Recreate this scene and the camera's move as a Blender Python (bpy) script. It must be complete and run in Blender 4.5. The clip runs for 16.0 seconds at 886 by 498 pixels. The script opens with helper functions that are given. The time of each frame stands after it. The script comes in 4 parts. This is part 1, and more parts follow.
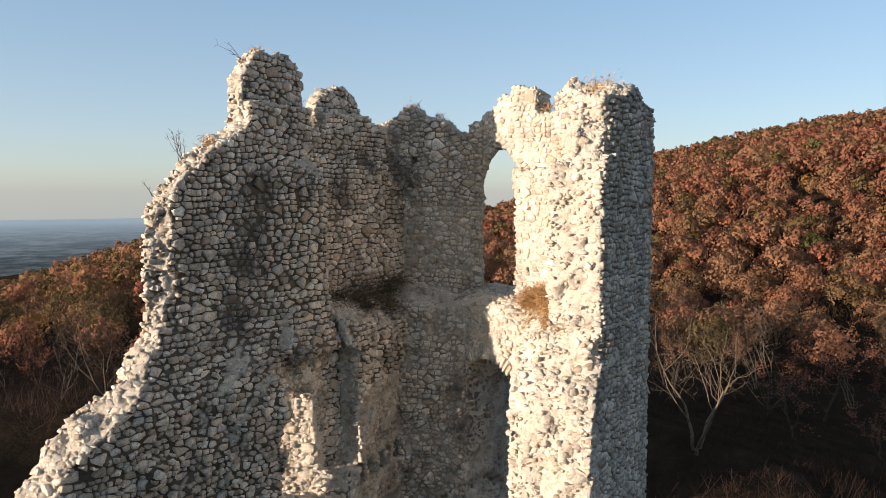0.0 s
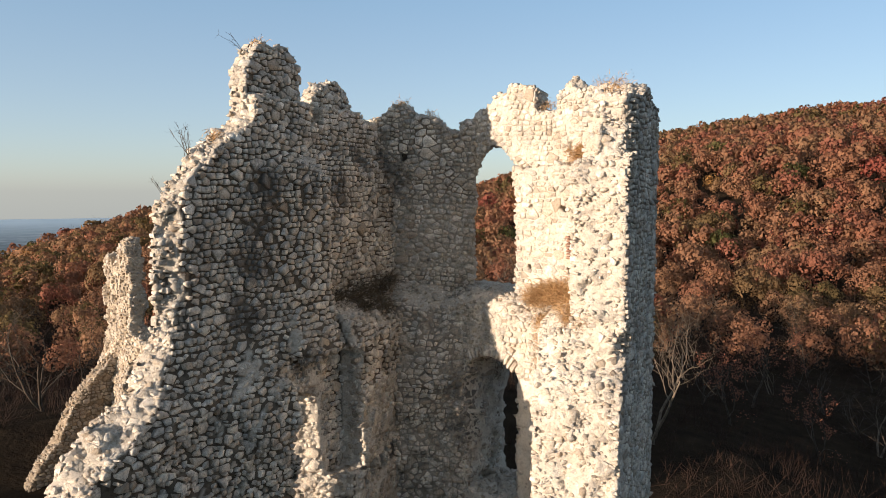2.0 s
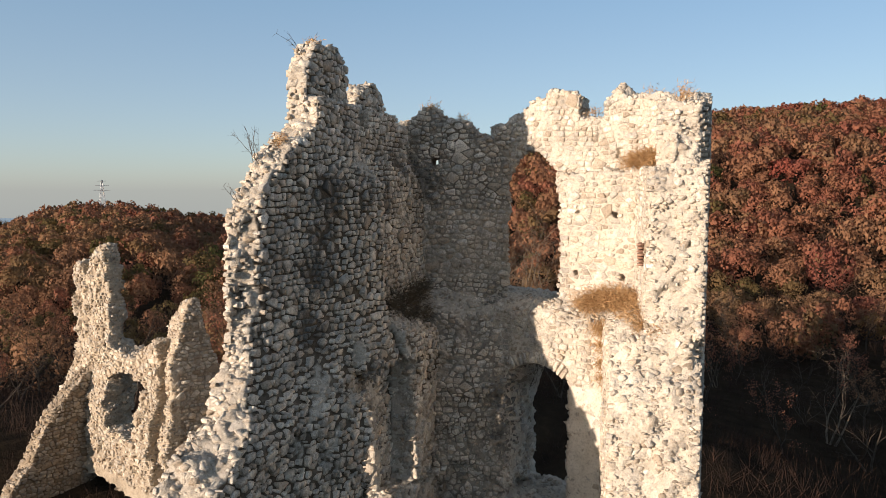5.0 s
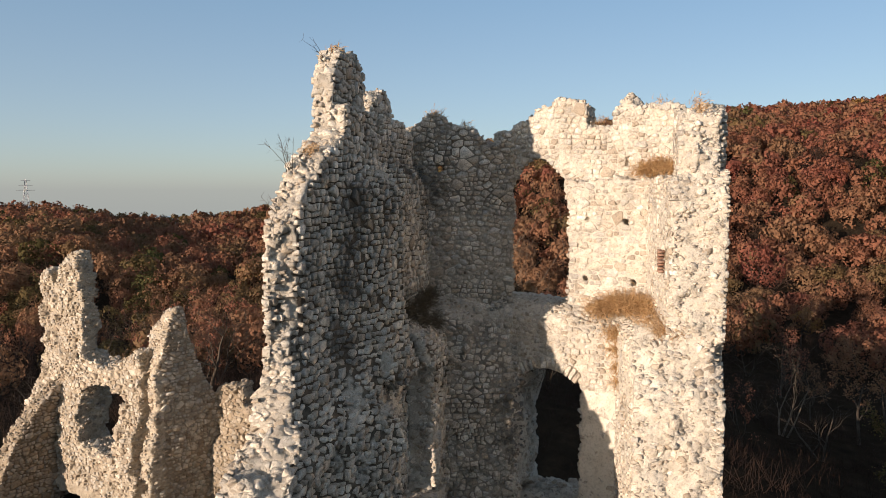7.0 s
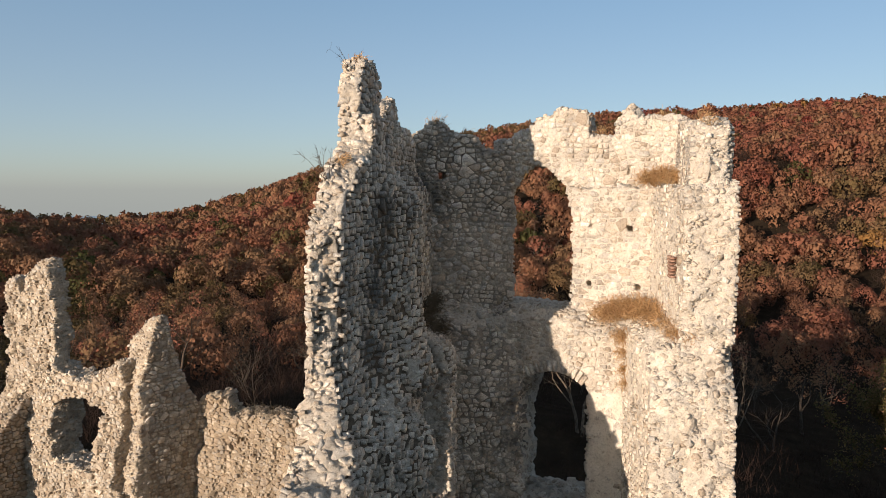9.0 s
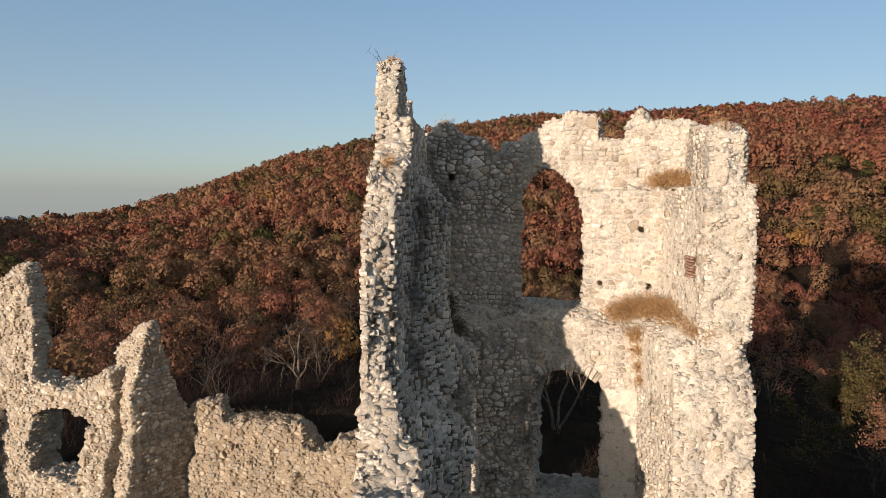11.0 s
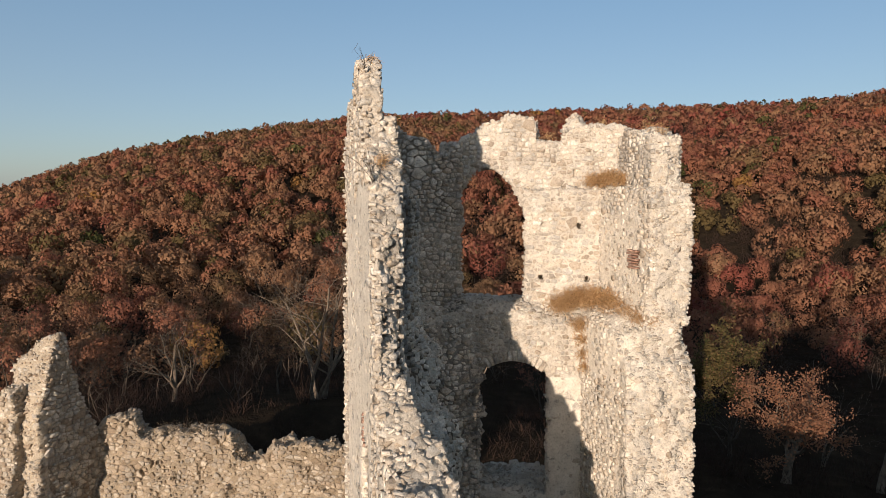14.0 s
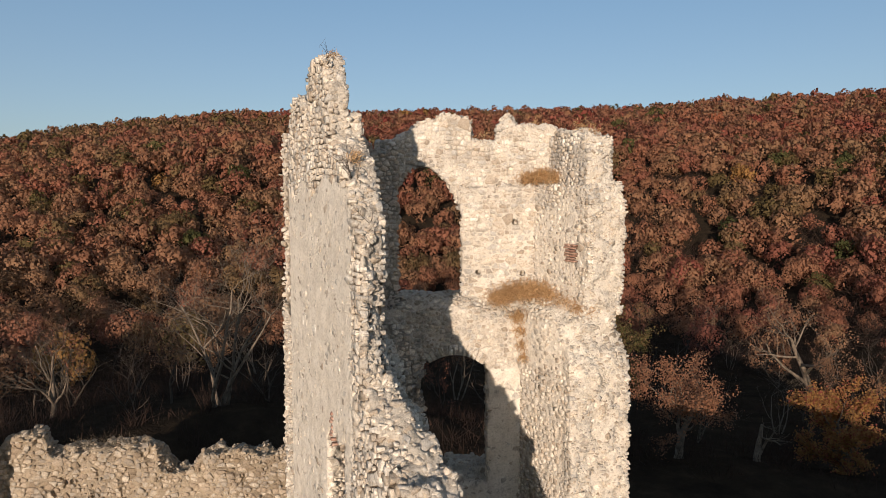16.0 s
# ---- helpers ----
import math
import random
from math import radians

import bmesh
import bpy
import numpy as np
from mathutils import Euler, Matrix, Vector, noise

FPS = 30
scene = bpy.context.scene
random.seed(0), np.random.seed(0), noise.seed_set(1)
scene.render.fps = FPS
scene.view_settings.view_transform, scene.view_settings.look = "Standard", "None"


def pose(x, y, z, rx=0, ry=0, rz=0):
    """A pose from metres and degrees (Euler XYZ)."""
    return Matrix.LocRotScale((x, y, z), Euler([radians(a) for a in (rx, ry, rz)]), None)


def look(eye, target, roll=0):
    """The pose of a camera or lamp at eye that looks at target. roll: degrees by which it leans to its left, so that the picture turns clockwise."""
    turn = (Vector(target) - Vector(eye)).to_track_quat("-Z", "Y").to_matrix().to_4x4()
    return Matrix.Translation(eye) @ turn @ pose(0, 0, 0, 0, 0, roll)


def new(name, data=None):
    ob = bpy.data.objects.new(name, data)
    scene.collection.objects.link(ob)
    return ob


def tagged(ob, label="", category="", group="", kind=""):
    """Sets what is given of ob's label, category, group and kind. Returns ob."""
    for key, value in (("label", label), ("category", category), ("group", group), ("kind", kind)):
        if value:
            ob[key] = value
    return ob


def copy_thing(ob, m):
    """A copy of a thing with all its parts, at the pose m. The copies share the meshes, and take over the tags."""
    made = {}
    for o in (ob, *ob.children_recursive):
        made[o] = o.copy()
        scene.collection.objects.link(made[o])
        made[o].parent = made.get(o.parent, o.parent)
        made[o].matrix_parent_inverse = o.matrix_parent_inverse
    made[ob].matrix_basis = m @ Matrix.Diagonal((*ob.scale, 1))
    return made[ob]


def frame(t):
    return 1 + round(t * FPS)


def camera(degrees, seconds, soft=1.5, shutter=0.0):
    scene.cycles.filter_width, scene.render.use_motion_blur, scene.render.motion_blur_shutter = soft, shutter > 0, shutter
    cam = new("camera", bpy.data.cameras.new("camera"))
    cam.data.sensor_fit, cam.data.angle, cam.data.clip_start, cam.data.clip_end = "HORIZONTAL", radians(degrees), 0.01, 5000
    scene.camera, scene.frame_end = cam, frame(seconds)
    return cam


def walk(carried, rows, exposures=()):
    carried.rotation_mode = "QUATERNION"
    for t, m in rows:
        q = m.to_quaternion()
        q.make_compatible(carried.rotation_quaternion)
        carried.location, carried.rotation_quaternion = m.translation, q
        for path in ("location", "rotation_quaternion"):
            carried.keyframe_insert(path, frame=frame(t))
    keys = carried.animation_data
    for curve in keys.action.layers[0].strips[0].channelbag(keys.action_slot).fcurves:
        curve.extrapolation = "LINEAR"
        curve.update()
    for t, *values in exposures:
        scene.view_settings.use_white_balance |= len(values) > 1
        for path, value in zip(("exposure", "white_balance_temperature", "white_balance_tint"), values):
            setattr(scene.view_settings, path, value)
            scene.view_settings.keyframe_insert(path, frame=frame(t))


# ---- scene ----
cam = camera(63.4, 16.0, soft=0.55)
METRES, EYE, TILT, LEAN, TURN = 20.0, 20.0, -4.5, 0.0, 0.0
ROWS = [
    (0.0, 0.0, 0.0, 0.0, 0.0, 0.0, -0.0),
    (0.5, -0.0338, 0.002, -0.0001, -1.86, -0.02, 0.13),
    (1.0, -0.0671, 0.0051, -0.0007, -3.69, -0.02, 0.28),
    (1.5, -0.1008, 0.0093, -0.0009, -5.41, -0.08, 0.41),
    (2.0, -0.1341, 0.0154, -0.0017, -6.99, -0.08, 0.53),
    (2.5, -0.1673, 0.0227, -0.0031, -8.34, -0.08, 0.65),
    (3.0, -0.1998, 0.0305, -0.0034, -9.55, -0.12, 0.71),
    (3.5, -0.2314, 0.0393, -0.0018, -10.7, -0.14, 0.82),
    (4.0, -0.263, 0.0486, 0.0033, -11.53, -0.18, 0.84),
    (4.5, -0.2933, 0.0594, 0.0088, -12.39, -0.21, 0.9),
    (5.0, -0.3215, 0.0692, 0.0125, -13.61, -0.24, 0.99),
    (7.5, -0.4584, 0.1062, 0.0305, -19.91, -0.42, 1.46),
    (8.0, -0.4862, 0.1133, 0.0344, -21.21, -0.46, 1.54),
    (8.5, -0.5142, 0.1209, 0.0378, -22.55, -0.51, 1.62),
    (9.0, -0.5425, 0.1296, 0.041, -23.93, -0.56, 1.72),
    (9.5, -0.5711, 0.1397, 0.0434, -25.22, -0.61, 1.81),
    (12.0, -0.7164, 0.2123, 0.051, -32.69, -0.88, 2.25),
    (12.5, -0.7436, 0.227, 0.0516, -34.89, -0.97, 2.4),
    (13.0, -0.7694, 0.2417, 0.0519, -37.06, -1.07, 2.57),
    (13.5, -0.7939, 0.2571, 0.053, -39.36, -1.18, 2.71),
    (14.0, -0.8181, 0.2735, 0.0541, -42.14, -1.32, 2.91),
    (14.5, -0.8419, 0.2912, 0.0556, -44.86, -1.49, 3.1),
    (15.0, -0.8646, 0.3105, 0.0573, -47.53, -1.64, 3.26),
    (15.5, -0.888, 0.3318, 0.0579, -50.16, -1.8, 3.4),
    (16.0, -0.9113, 0.3572, 0.0577, -52.81, -1.99, 3.54),
]
walk(cam, [(t, pose(0, 0, EYE, TILT, LEAN, TURN) @ pose(METRES * x, METRES * y, METRES * z, 90 + pitch, roll, yaw)) for t, x, y, z, yaw, pitch, roll in ROWS],
     exposures=[(0.0, 1.15, 6700, 11), (3.5, 1.0, 6650, 11), (8.0, 0.77, 6600, 11), (12.0, 0.65, 6500, 10), (16.0, 0.52, 6400, 10)])

# ---------------------------------------------------------------- light
SUN_AZ, SUN_EL = 243.0, 6.5          # compass from +y towards +x, degrees
sun_from = Vector((math.sin(radians(SUN_AZ)) * math.cos(radians(SUN_EL)), math.cos(radians(SUN_AZ)) * math.cos(radians(SUN_EL)), math.sin(radians(SUN_EL))))
world = bpy.data.worlds.new("sky")
scene.world = world
world.use_nodes = True
wn = world.node_tree.nodes
sky = wn.new("ShaderNodeTexSky")
sky.sky_type = "NISHITA"
sky.sun_disc = False
sky.sun_elevation = radians(SUN_EL)
sky.sun_rotation = radians(SUN_AZ)
sky.altitude = 300
sky.air_density, sky.dust_density, sky.ozone_density = 0.75, 1.0, 1.9
wn["Background"].inputs["Strength"].default_value = 0.165
# hazy autumn air: the clear sky's colour veiled with pale grey-blue
veil = wn.new("ShaderNodeMix")
veil.data_type = "RGBA"
veil.inputs[0].default_value = 0.66
height = wn.new("ShaderNodeSeparateXYZ")
world.node_tree.links.new(wn.new("ShaderNodeTexCoord").outputs["Generated"], height.inputs[0])
haze = wn.new("ShaderNodeValToRGB")
for e, (p, c) in zip((haze.color_ramp.elements[0], haze.color_ramp.elements.new(0.09), haze.color_ramp.elements[1]), ((0.0, (1.4, 1.52, 1.64, 1)), (0.09, (1.14, 1.5, 1.8, 1)), (0.3, (0.72, 1.2, 1.7, 1)))):
    e.position, e.color = p, c
world.node_tree.links.new(height.outputs["Z"], haze.inputs[0])
world.node_tree.links.new(haze.outputs[0], veil.inputs[7])
world.node_tree.links.new(sky.outputs[0], veil.inputs[6])
world.node_tree.links.new(veil.outputs[2], wn["Background"].inputs[0])
sun = new("sun", bpy.data.lights.new("sun", "SUN"))
sun.data.energy, sun.data.angle, sun.data.color = 4.0, radians(0.6), (1.0, 0.83, 0.68)
sun.matrix_world = look(sun_from * 100, (0, 0, 0))


# ---------------------------------------------------------------- numeric noise
def hash3(ix, iy, iz, seed):
    n = (ix.astype(np.int64) * 374761393 + iy.astype(np.int64) * 668265263 + iz.astype(np.int64) * 2147483647 + seed * 974711) & 0x7FFFFFFF
    n = ((n ^ (n >> 13)) * 1274126177) & 0x7FFFFFFF
    n = ((n ^ (n >> 16)) * 1103515245) & 0x7FFFFFFF
    return (n & 0xFFFF) / 65535.0


def vnoise(x, y, z, seed=0):
    """Smooth value noise in -1..1 for arrays."""
    x, y, z = np.broadcast_arrays(np.asarray(x, float), np.asarray(y, float), np.asarray(z, float))
    ix, iy, iz = np.floor(x), np.floor(y), np.floor(z)
    fx, fy, fz = x - ix, y - iy, z - iz
    fx, fy, fz = (f * f * (3 - 2 * f) for f in (fx, fy, fz))
    out = 0
    for dx in (0, 1):
        for dy in (0, 1):
            for dz in (0, 1):
                w = (fx if dx else 1 - fx) * (fy if dy else 1 - fy) * (fz if dz else 1 - fz)
                out = out + w * hash3(ix + dx, iy + dy, iz + dz, seed)
    return out * 2 - 1


def fbm(x, y, z, seed=0, octaves=3):
    out, amp = 0, 1.0
    for k in range(octaves):
        out = out + amp * vnoise(np.asarray(x) * 2 ** k, np.asarray(y) * 2 ** k, np.asarray(z) * 2 ** k, seed + k)
        amp *= 0.5
    return out / 1.75


def curve(x, *pts):
    return np.interp(x, [p[0] for p in pts], [p[1] for p in pts])


def step(x, a, b):
    t = np.clip((np.asarray(x, float) - a) / (b - a), 0, 1)
    return t * t * (3 - 2 * t)


# ---------------------------------------------------------------- materials
def material(name, rough=0.9):
    m = bpy.data.materials.new(name)
    m.use_nodes = True
    t = m.node_tree
    b = t.nodes["Principled BSDF"]
    b.inputs["Roughness"].default_value = rough
    b.inputs["Specular IOR Level"].default_value = 0.2
    return m, t, b


def nd(t, kind, **vals):
    n = t.nodes.new(kind)
    for k, v in vals.items():
        n.inputs[k.replace("_", " ")].default_value = v
    return n


def ramp(t, fac, stops):
    r = t.nodes.new("ShaderNodeValToRGB")
    e = r.color_ramp.elements
    while len(e) < len(stops):
        e.new(0.5)
    for q, (p, c) in zip(e, stops):
        q.position, q.color = p, (*c, 1)
    t.links.new(fac, r.inputs[0])
    return r.outputs[0]


def mix(t, fac, a, b, mode="MIX"):
    m = t.nodes.new("ShaderNodeMix")
    m.data_type, m.blend_type = "RGBA", mode
    for v, i in ((fac, 0), (a, 6), (b, 7)):
        if hasattr(v, "links"):
            t.links.new(v, m.inputs[i])
        else:
            m.inputs[i].default_value = v if i == 0 else (*v, 1)
    return m.outputs[2]


def bump(t, b, height, strength, dist):
    n = nd(t, "ShaderNodeBump", Strength=strength, Distance=dist)
    t.links.new(height, n.inputs["Height"])
    t.links.new(n.outputs[0], b.inputs["Normal"])


def coords(t):
    return t.nodes.new("ShaderNodeNewGeometry").outputs["Position"]


def noise_tex(t, co, scale, detail=4.0, rough=0.6):
    n = nd(t, "ShaderNodeTexNoise", Scale=scale, Detail=detail, Roughness=rough)
    t.links.new(co, n.inputs["Vector"])
    return n.outputs["Fac"]


def random_piece(t):
    """A number for each stone, whether it is an object or an island of a joined mesh."""
    a, g = t.nodes.new("ShaderNodeObjectInfo"), t.nodes.new("ShaderNodeNewGeometry")
    s = t.nodes.new("ShaderNodeMath")
    s.operation = "ADD"
    t.links.new(a.outputs["Random"], s.inputs[0])
    t.links.new(g.outputs["Random Per Island"], s.inputs[1])
    f = t.nodes.new("ShaderNodeMath")
    f.operation = "FRACT"
    t.links.new(s.outputs[0], f.inputs[0])
    return f.outputs[0]


def wall_point(origin, direction, u, v, z):
    return Vector(pose(origin[0], origin[1], 0, 0, 0, math.degrees(math.atan2(direction[1], direction[0]))) @ Vector((u, v, z)))


WEST = ((-7.3, 17.85), (0.515, 0.857))
NORTH = ((-1.25, 24.95), (0.93, -0.368))
EAST = ((1.4, 23.9), (0.555, -0.832))
SOUTH = ((3.65, 16.4), (0.56, 0.83))
# black lichen and soot: wall, place on its axes, reach
LICHEN = [(WEST, (u, -1.0, z), r) for u, z, r in ((2.6, 20.1, 0.6), (4.1, 20.1, 0.8), (5.9, 19.85, 0.75), (2.1, 18.1, 0.6), (1.8, 16.8, 0.6), (2.4, 19.1, 0.5), (9.2, 20.5, 1.0), (8.9, 19.4, 0.6), (3.5, 19.4, 0.5), (7.4, 20.9, 0.6))]
LICHEN += [(WEST, (3.2, -1.8, 15.4), 0.6), (WEST, (4.0, -2.4, 13.2), 0.6), (WEST, (6.3, -1.7, 16.6), 0.5), (WEST, (7.7, -1.8, 16.6), 0.5), (EAST, (0.9, -1.2, 13.7), 0.9), (EAST, (0.5, -1.0, 12.5), 0.8), (NORTH, (2.2, -0.5, 16.9), 0.45)]


def lichen_mask(t, co, rough_edge):
    near = None
    for wall, (u, v, z), reach in LICHEN:
        d = t.nodes.new("ShaderNodeVectorMath")
        d.operation = "DISTANCE"
        t.links.new(co, d.inputs[0])
        d.inputs[1].default_value = wall_point(*wall, u, v, z)
        k = nd(t, "ShaderNodeMath")
        k.operation = "DIVIDE"
        t.links.new(d.outputs["Value"], k.inputs[0])
        k.inputs[1].default_value = reach
        if near is None:
            near = k.outputs[0]
        else:
            m = nd(t, "ShaderNodeMath")
            m.operation = "MINIMUM"
            t.links.new(near, m.inputs[0])
            t.links.new(k.outputs[0], m.inputs[1])
            near = m.outputs[0]
    s = nd(t, "ShaderNodeMath")
    s.operation = "MULTIPLY_ADD"
    t.links.new(rough_edge, s.inputs[0])
    s.inputs[1].default_value = 3.4
    t.links.new(near, s.inputs[2])
    return ramp(t, nd_scale(t, s.outputs[0]), [(0.46, (1, 1, 1)), (0.57, (0, 0, 0))])


def nd_scale(t, v):
    k = nd(t, "ShaderNodeMath")
    k.operation = "MULTIPLY"
    t.links.new(v, k.inputs[0])
    k.inputs[1].default_value = 0.2
    return k.outputs[0]


def stone_material(name, stops, grime):
    m, t, b = material(name, 0.92)
    co = coords(t)
    one = random_piece(t)
    base = ramp(t, one, stops)
    fine = noise_tex(t, co, 23, 8, 0.75)
    base = mix(t, 0.75, base, ramp(t, fine, [(0.37, (0.45, 0.41, 0.36)), (0.5, (1, 1, 1)), (0.66, (1.15, 1.15, 1.15))]), "MULTIPLY")
    # every stone takes the grey crust to its own degree, in blotches and in long runs down the wall
    edge = nd(t, "ShaderNodeMath")
    edge.operation = "MULTIPLY_ADD"
    t.links.new(one, edge.inputs[0])
    edge.inputs[1].default_value = 0.16
    t.links.new(noise_tex(t, co, 1.5, 8, 0.75), edge.inputs[2])
    blotch = ramp(t, edge.outputs[0], [(0.54, (0, 0, 0)), (0.66, (1, 1, 1))])
    sc = nd(t, "ShaderNodeMapping", Scale=(1.0, 1.0, 0.22))
    t.links.new(co, sc.inputs["Vector"])
    runs = ramp(t, noise_tex(t, sc.outputs[0], 1.1, 8, 0.72), [(0.53, (0, 0, 0)), (0.62, (1, 1, 1))])
    base = mix(t, blotch, base, mix(t, grime, base, (0.10, 0.096, 0.09)))
    base = mix(t, runs, base, mix(t, 0.3, base, (0.10, 0.095, 0.09)))
    base = mix(t, lichen_mask(t, co, noise_tex(t, co, 3.2, 8, 0.8)), base, mix(t, 0.68, base, (0.045, 0.045, 0.046)))
    t.links.new(base, b.inputs["Base Color"])
    bump(t, b, fine, 0.9, 0.03)
    return m


LIMESTONE = stone_material("limestone", [(0, (0.36, 0.295, 0.225)), (0.14, (0.52, 0.44, 0.35)), (0.4, (0.65, 0.57, 0.47)), (0.75, (0.77, 0.69, 0.58)), (1, (0.86, 0.79, 0.69))], 0.5)
BROWN_LIMESTONE = stone_material("brown_limestone", [(0, (0.27, 0.205, 0.145)), (0.2, (0.42, 0.34, 0.255)), (0.6, (0.58, 0.50, 0.40)), (1, (0.72, 0.64, 0.535))], 0.45)

DULL_LIMESTONE = stone_material("dull_limestone", [(0, (0.21, 0.16, 0.11)), (0.2, (0.33, 0.26, 0.19)), (0.6, (0.44, 0.365, 0.28)), (1, (0.56, 0.48, 0.38))], 0.45)


def mortar_material(name, warm):
    """Brown weathered bedding mortar, with pale lime plaster where the wall still has its coat."""
    m, t, b = material(name, 0.95)
    co = coords(t)
    a = t.nodes.new("ShaderNodeAttribute")
    a.attribute_name = "plaster"
    n = noise_tex(t, co, 2.2, 8, 0.7)
    joint = ramp(t, n, [(0.3, (0.075, 0.058, 0.043)), (0.5, (0.135, 0.106, 0.078)), (0.7, (0.24, 0.195, 0.148))])
    coat = ramp(t, n, [(0.3, (0.60, 0.525, 0.43)), (0.5, (0.745, 0.67, 0.565)), (0.7, (0.82, 0.75, 0.65))])
    base = mix(t, 1.0, mix(t, a.outputs["Fac"], joint, coat), warm, "MULTIPLY")
    base = mix(t, 0.42, base, ramp(t, noise_tex(t, co, 15, 8, 0.78), [(0.4, (0.36, 0.32, 0.27)), (0.5, (1, 1, 1))]), "MULTIPLY")
    t.links.new(base, b.inputs["Base Color"])
    bump(t, b, noise_tex(t, co, 17, 8, 0.75), 1.0, 0.05)
    return m


MORTAR = mortar_material("lime_mortar", (1.0, 1.0, 1.0))
DULL_MORTAR = mortar_material("dull_lime_mortar", (0.62, 0.56, 0.48))
BROWN_MORTAR = mortar_material("brown_lime_mortar", (0.78, 0.735, 0.67))


# ---------------------------------------------------------------- mesh tools
def mesh_from(name, verts, quads=None, tris=None, mat=None, smooth=False):
    me = bpy.data.meshes.new(name)
    verts = np.asarray(verts, np.float32)
    loops, starts, n = [], [], 0
    for arr, k in ((quads, 4), (tris, 3)):
        if arr is not None and len(arr):
            arr = np.asarray(arr, np.int32)
            loops.append(arr.ravel())
            starts.append(n + np.arange(len(arr)) * k)
            n += arr.size
    loops, starts = np.concatenate(loops), np.concatenate(starts)
    me.vertices.add(len(verts))
    me.vertices.foreach_set("co", verts.ravel())
    me.loops.add(len(loops))
    me.loops.foreach_set("vertex_index", loops.astype(np.int32))
    me.polygons.add(len(starts))
    me.polygons.foreach_set("loop_start", starts.astype(np.int32))
    if smooth:
        me.polygons.foreach_set("use_smooth", np.ones(len(starts), bool))
    me.update(calc_edges=True)
    me.validate()
    if mat:
        me.materials.append(mat)
    return me


def nets(field, origin, h, iso):
    """A closed smooth surface round the part of a grid that lies above iso."""
    nx, ny, nz = field.shape
    c = {(i, j, k): field[i:nx - 1 + i, j:ny - 1 + j, k:nz - 1 + k] for i in (0, 1) for j in (0, 1) for k in (0, 1)}
    acc, cnt = np.zeros((nx - 1, ny - 1, nz - 1, 3)), np.zeros((nx - 1, ny - 1, nz - 1))
    for a in c:
        for ax in range(3):
            if a[ax] == 0:
                bb = list(a)
                bb[ax] = 1
                A, B = c[a], c[tuple(bb)]
                x = (A > iso) != (B > iso)
                t = np.where(x, (iso - A) / np.where(x, B - A, 1), 0)
                for d in range(3):
                    acc[..., d] += np.where(x, a[d] + (t if d == ax else 0), 0)
                cnt += x
    on = cnt > 0
    idx = np.full(on.shape, -1)
    idx[on] = np.arange(on.sum())
    base = np.stack(np.nonzero(on), 1)
    verts = np.asarray(origin) + h * (base + acc[on] / cnt[on][:, None])
    quads = []
    s = field > iso
    for ax in range(3):
        o = [d for d in range(3) if d != ax]
        lo = [slice(None)] * 3
        hi = [slice(None)] * 3
        lo[ax], hi[ax] = slice(0, -1), slice(1, None)
        for d in o:
            lo[d] = hi[d] = slice(1, -1)
        A, B = s[tuple(lo)], s[tuple(hi)]
        for flip, m in ((False, A & ~B), (True, B & ~A)):
            p = np.stack(np.nonzero(m), 1)
            for d in o:
                p[:, d] += 1
            q = []
            for d0, d1 in ((0, 0), (1, 0), (1, 1), (0, 1)):
                r = p.copy()
                r[:, o[0]] -= d0
                r[:, o[1]] -= d1
                q.append(idx[r[:, 0], r[:, 1], r[:, 2]])
            q = np.stack(q, 1)
            quads.append(q[:, ::-1] if flip != (ax == 1) else q)
    return verts, np.concatenate(quads)


def unit(a):
    return a / np.maximum(np.linalg.norm(a, axis=-1, keepdims=True), 1e-9)


# blocks for bricks and arch stones: uneven, eight-sided, their dressed face to -y
STONE_QUADS = []
for ring in (0, 8):
    for i in range(8):
        j = (i + 1) % 8
        STONE_QUADS.append((ring + i, ring + 8 + i, ring + 8 + j, ring + j))
STONE_QUADS += [(0, 1, 2, 3), (0, 3, 4, 7), (4, 5, 6, 7), (19, 18, 17, 16), (23, 20, 19, 16), (23, 22, 21, 20)]
STONE_QUADS = np.array(STONE_QUADS)


def stone_shapes(count, seed):
    rng = np.random.default_rng(seed)
    out = []
    for _ in range(count):
        pts = []
        for x, z in ((1, -1), (1, 1), (-1, 1), (-1, -1)):
            a, b = rng.uniform(0.02, 0.2, 2)
            px, pz = 0.5 - rng.uniform(0, 0.05), 0.5 - rng.uniform(0, 0.05)
            first, second = (x * (px - a), z * pz), (x * px, z * (pz - b))
            pts += [first, second] if x * z < 0 else [second, first]
        p = np.array(pts)
        inset, tilt = rng.uniform(0.9, 0.96), rng.normal(0, 0.13, 2)
        face = np.stack([p[:, 0] * inset, -0.5 + p @ tilt + rng.normal(0, 0.02, 8), p[:, 1] * inset], 1)
        edge = np.stack([p[:, 0], np.full(8, -0.5) + rng.uniform(0.05, 0.16, 8) + p @ tilt, p[:, 1]], 1)
        back = np.stack([p[:, 0] * 0.9, np.full(8, 0.5), p[:, 1] * 0.9], 1)
        out.append(np.concatenate([face, edge, back]))
    return out


# rubble stones: a broken face of six corners, a worn rim and a tail in the mortar
SIDES = 6
RUBBLE_QUADS = np.array([(r + i, r + SIDES + i, r + SIDES + (i + 1) % SIDES, r + (i + 1) % SIDES) for r in (0, SIDES) for i in range(SIDES)] + [(0, 1, 2, 3), (0, 3, 4, 5)])
RUBBLE_BACK = np.array([(15, 14, 13, 12), (17, 16, 15, 12)])


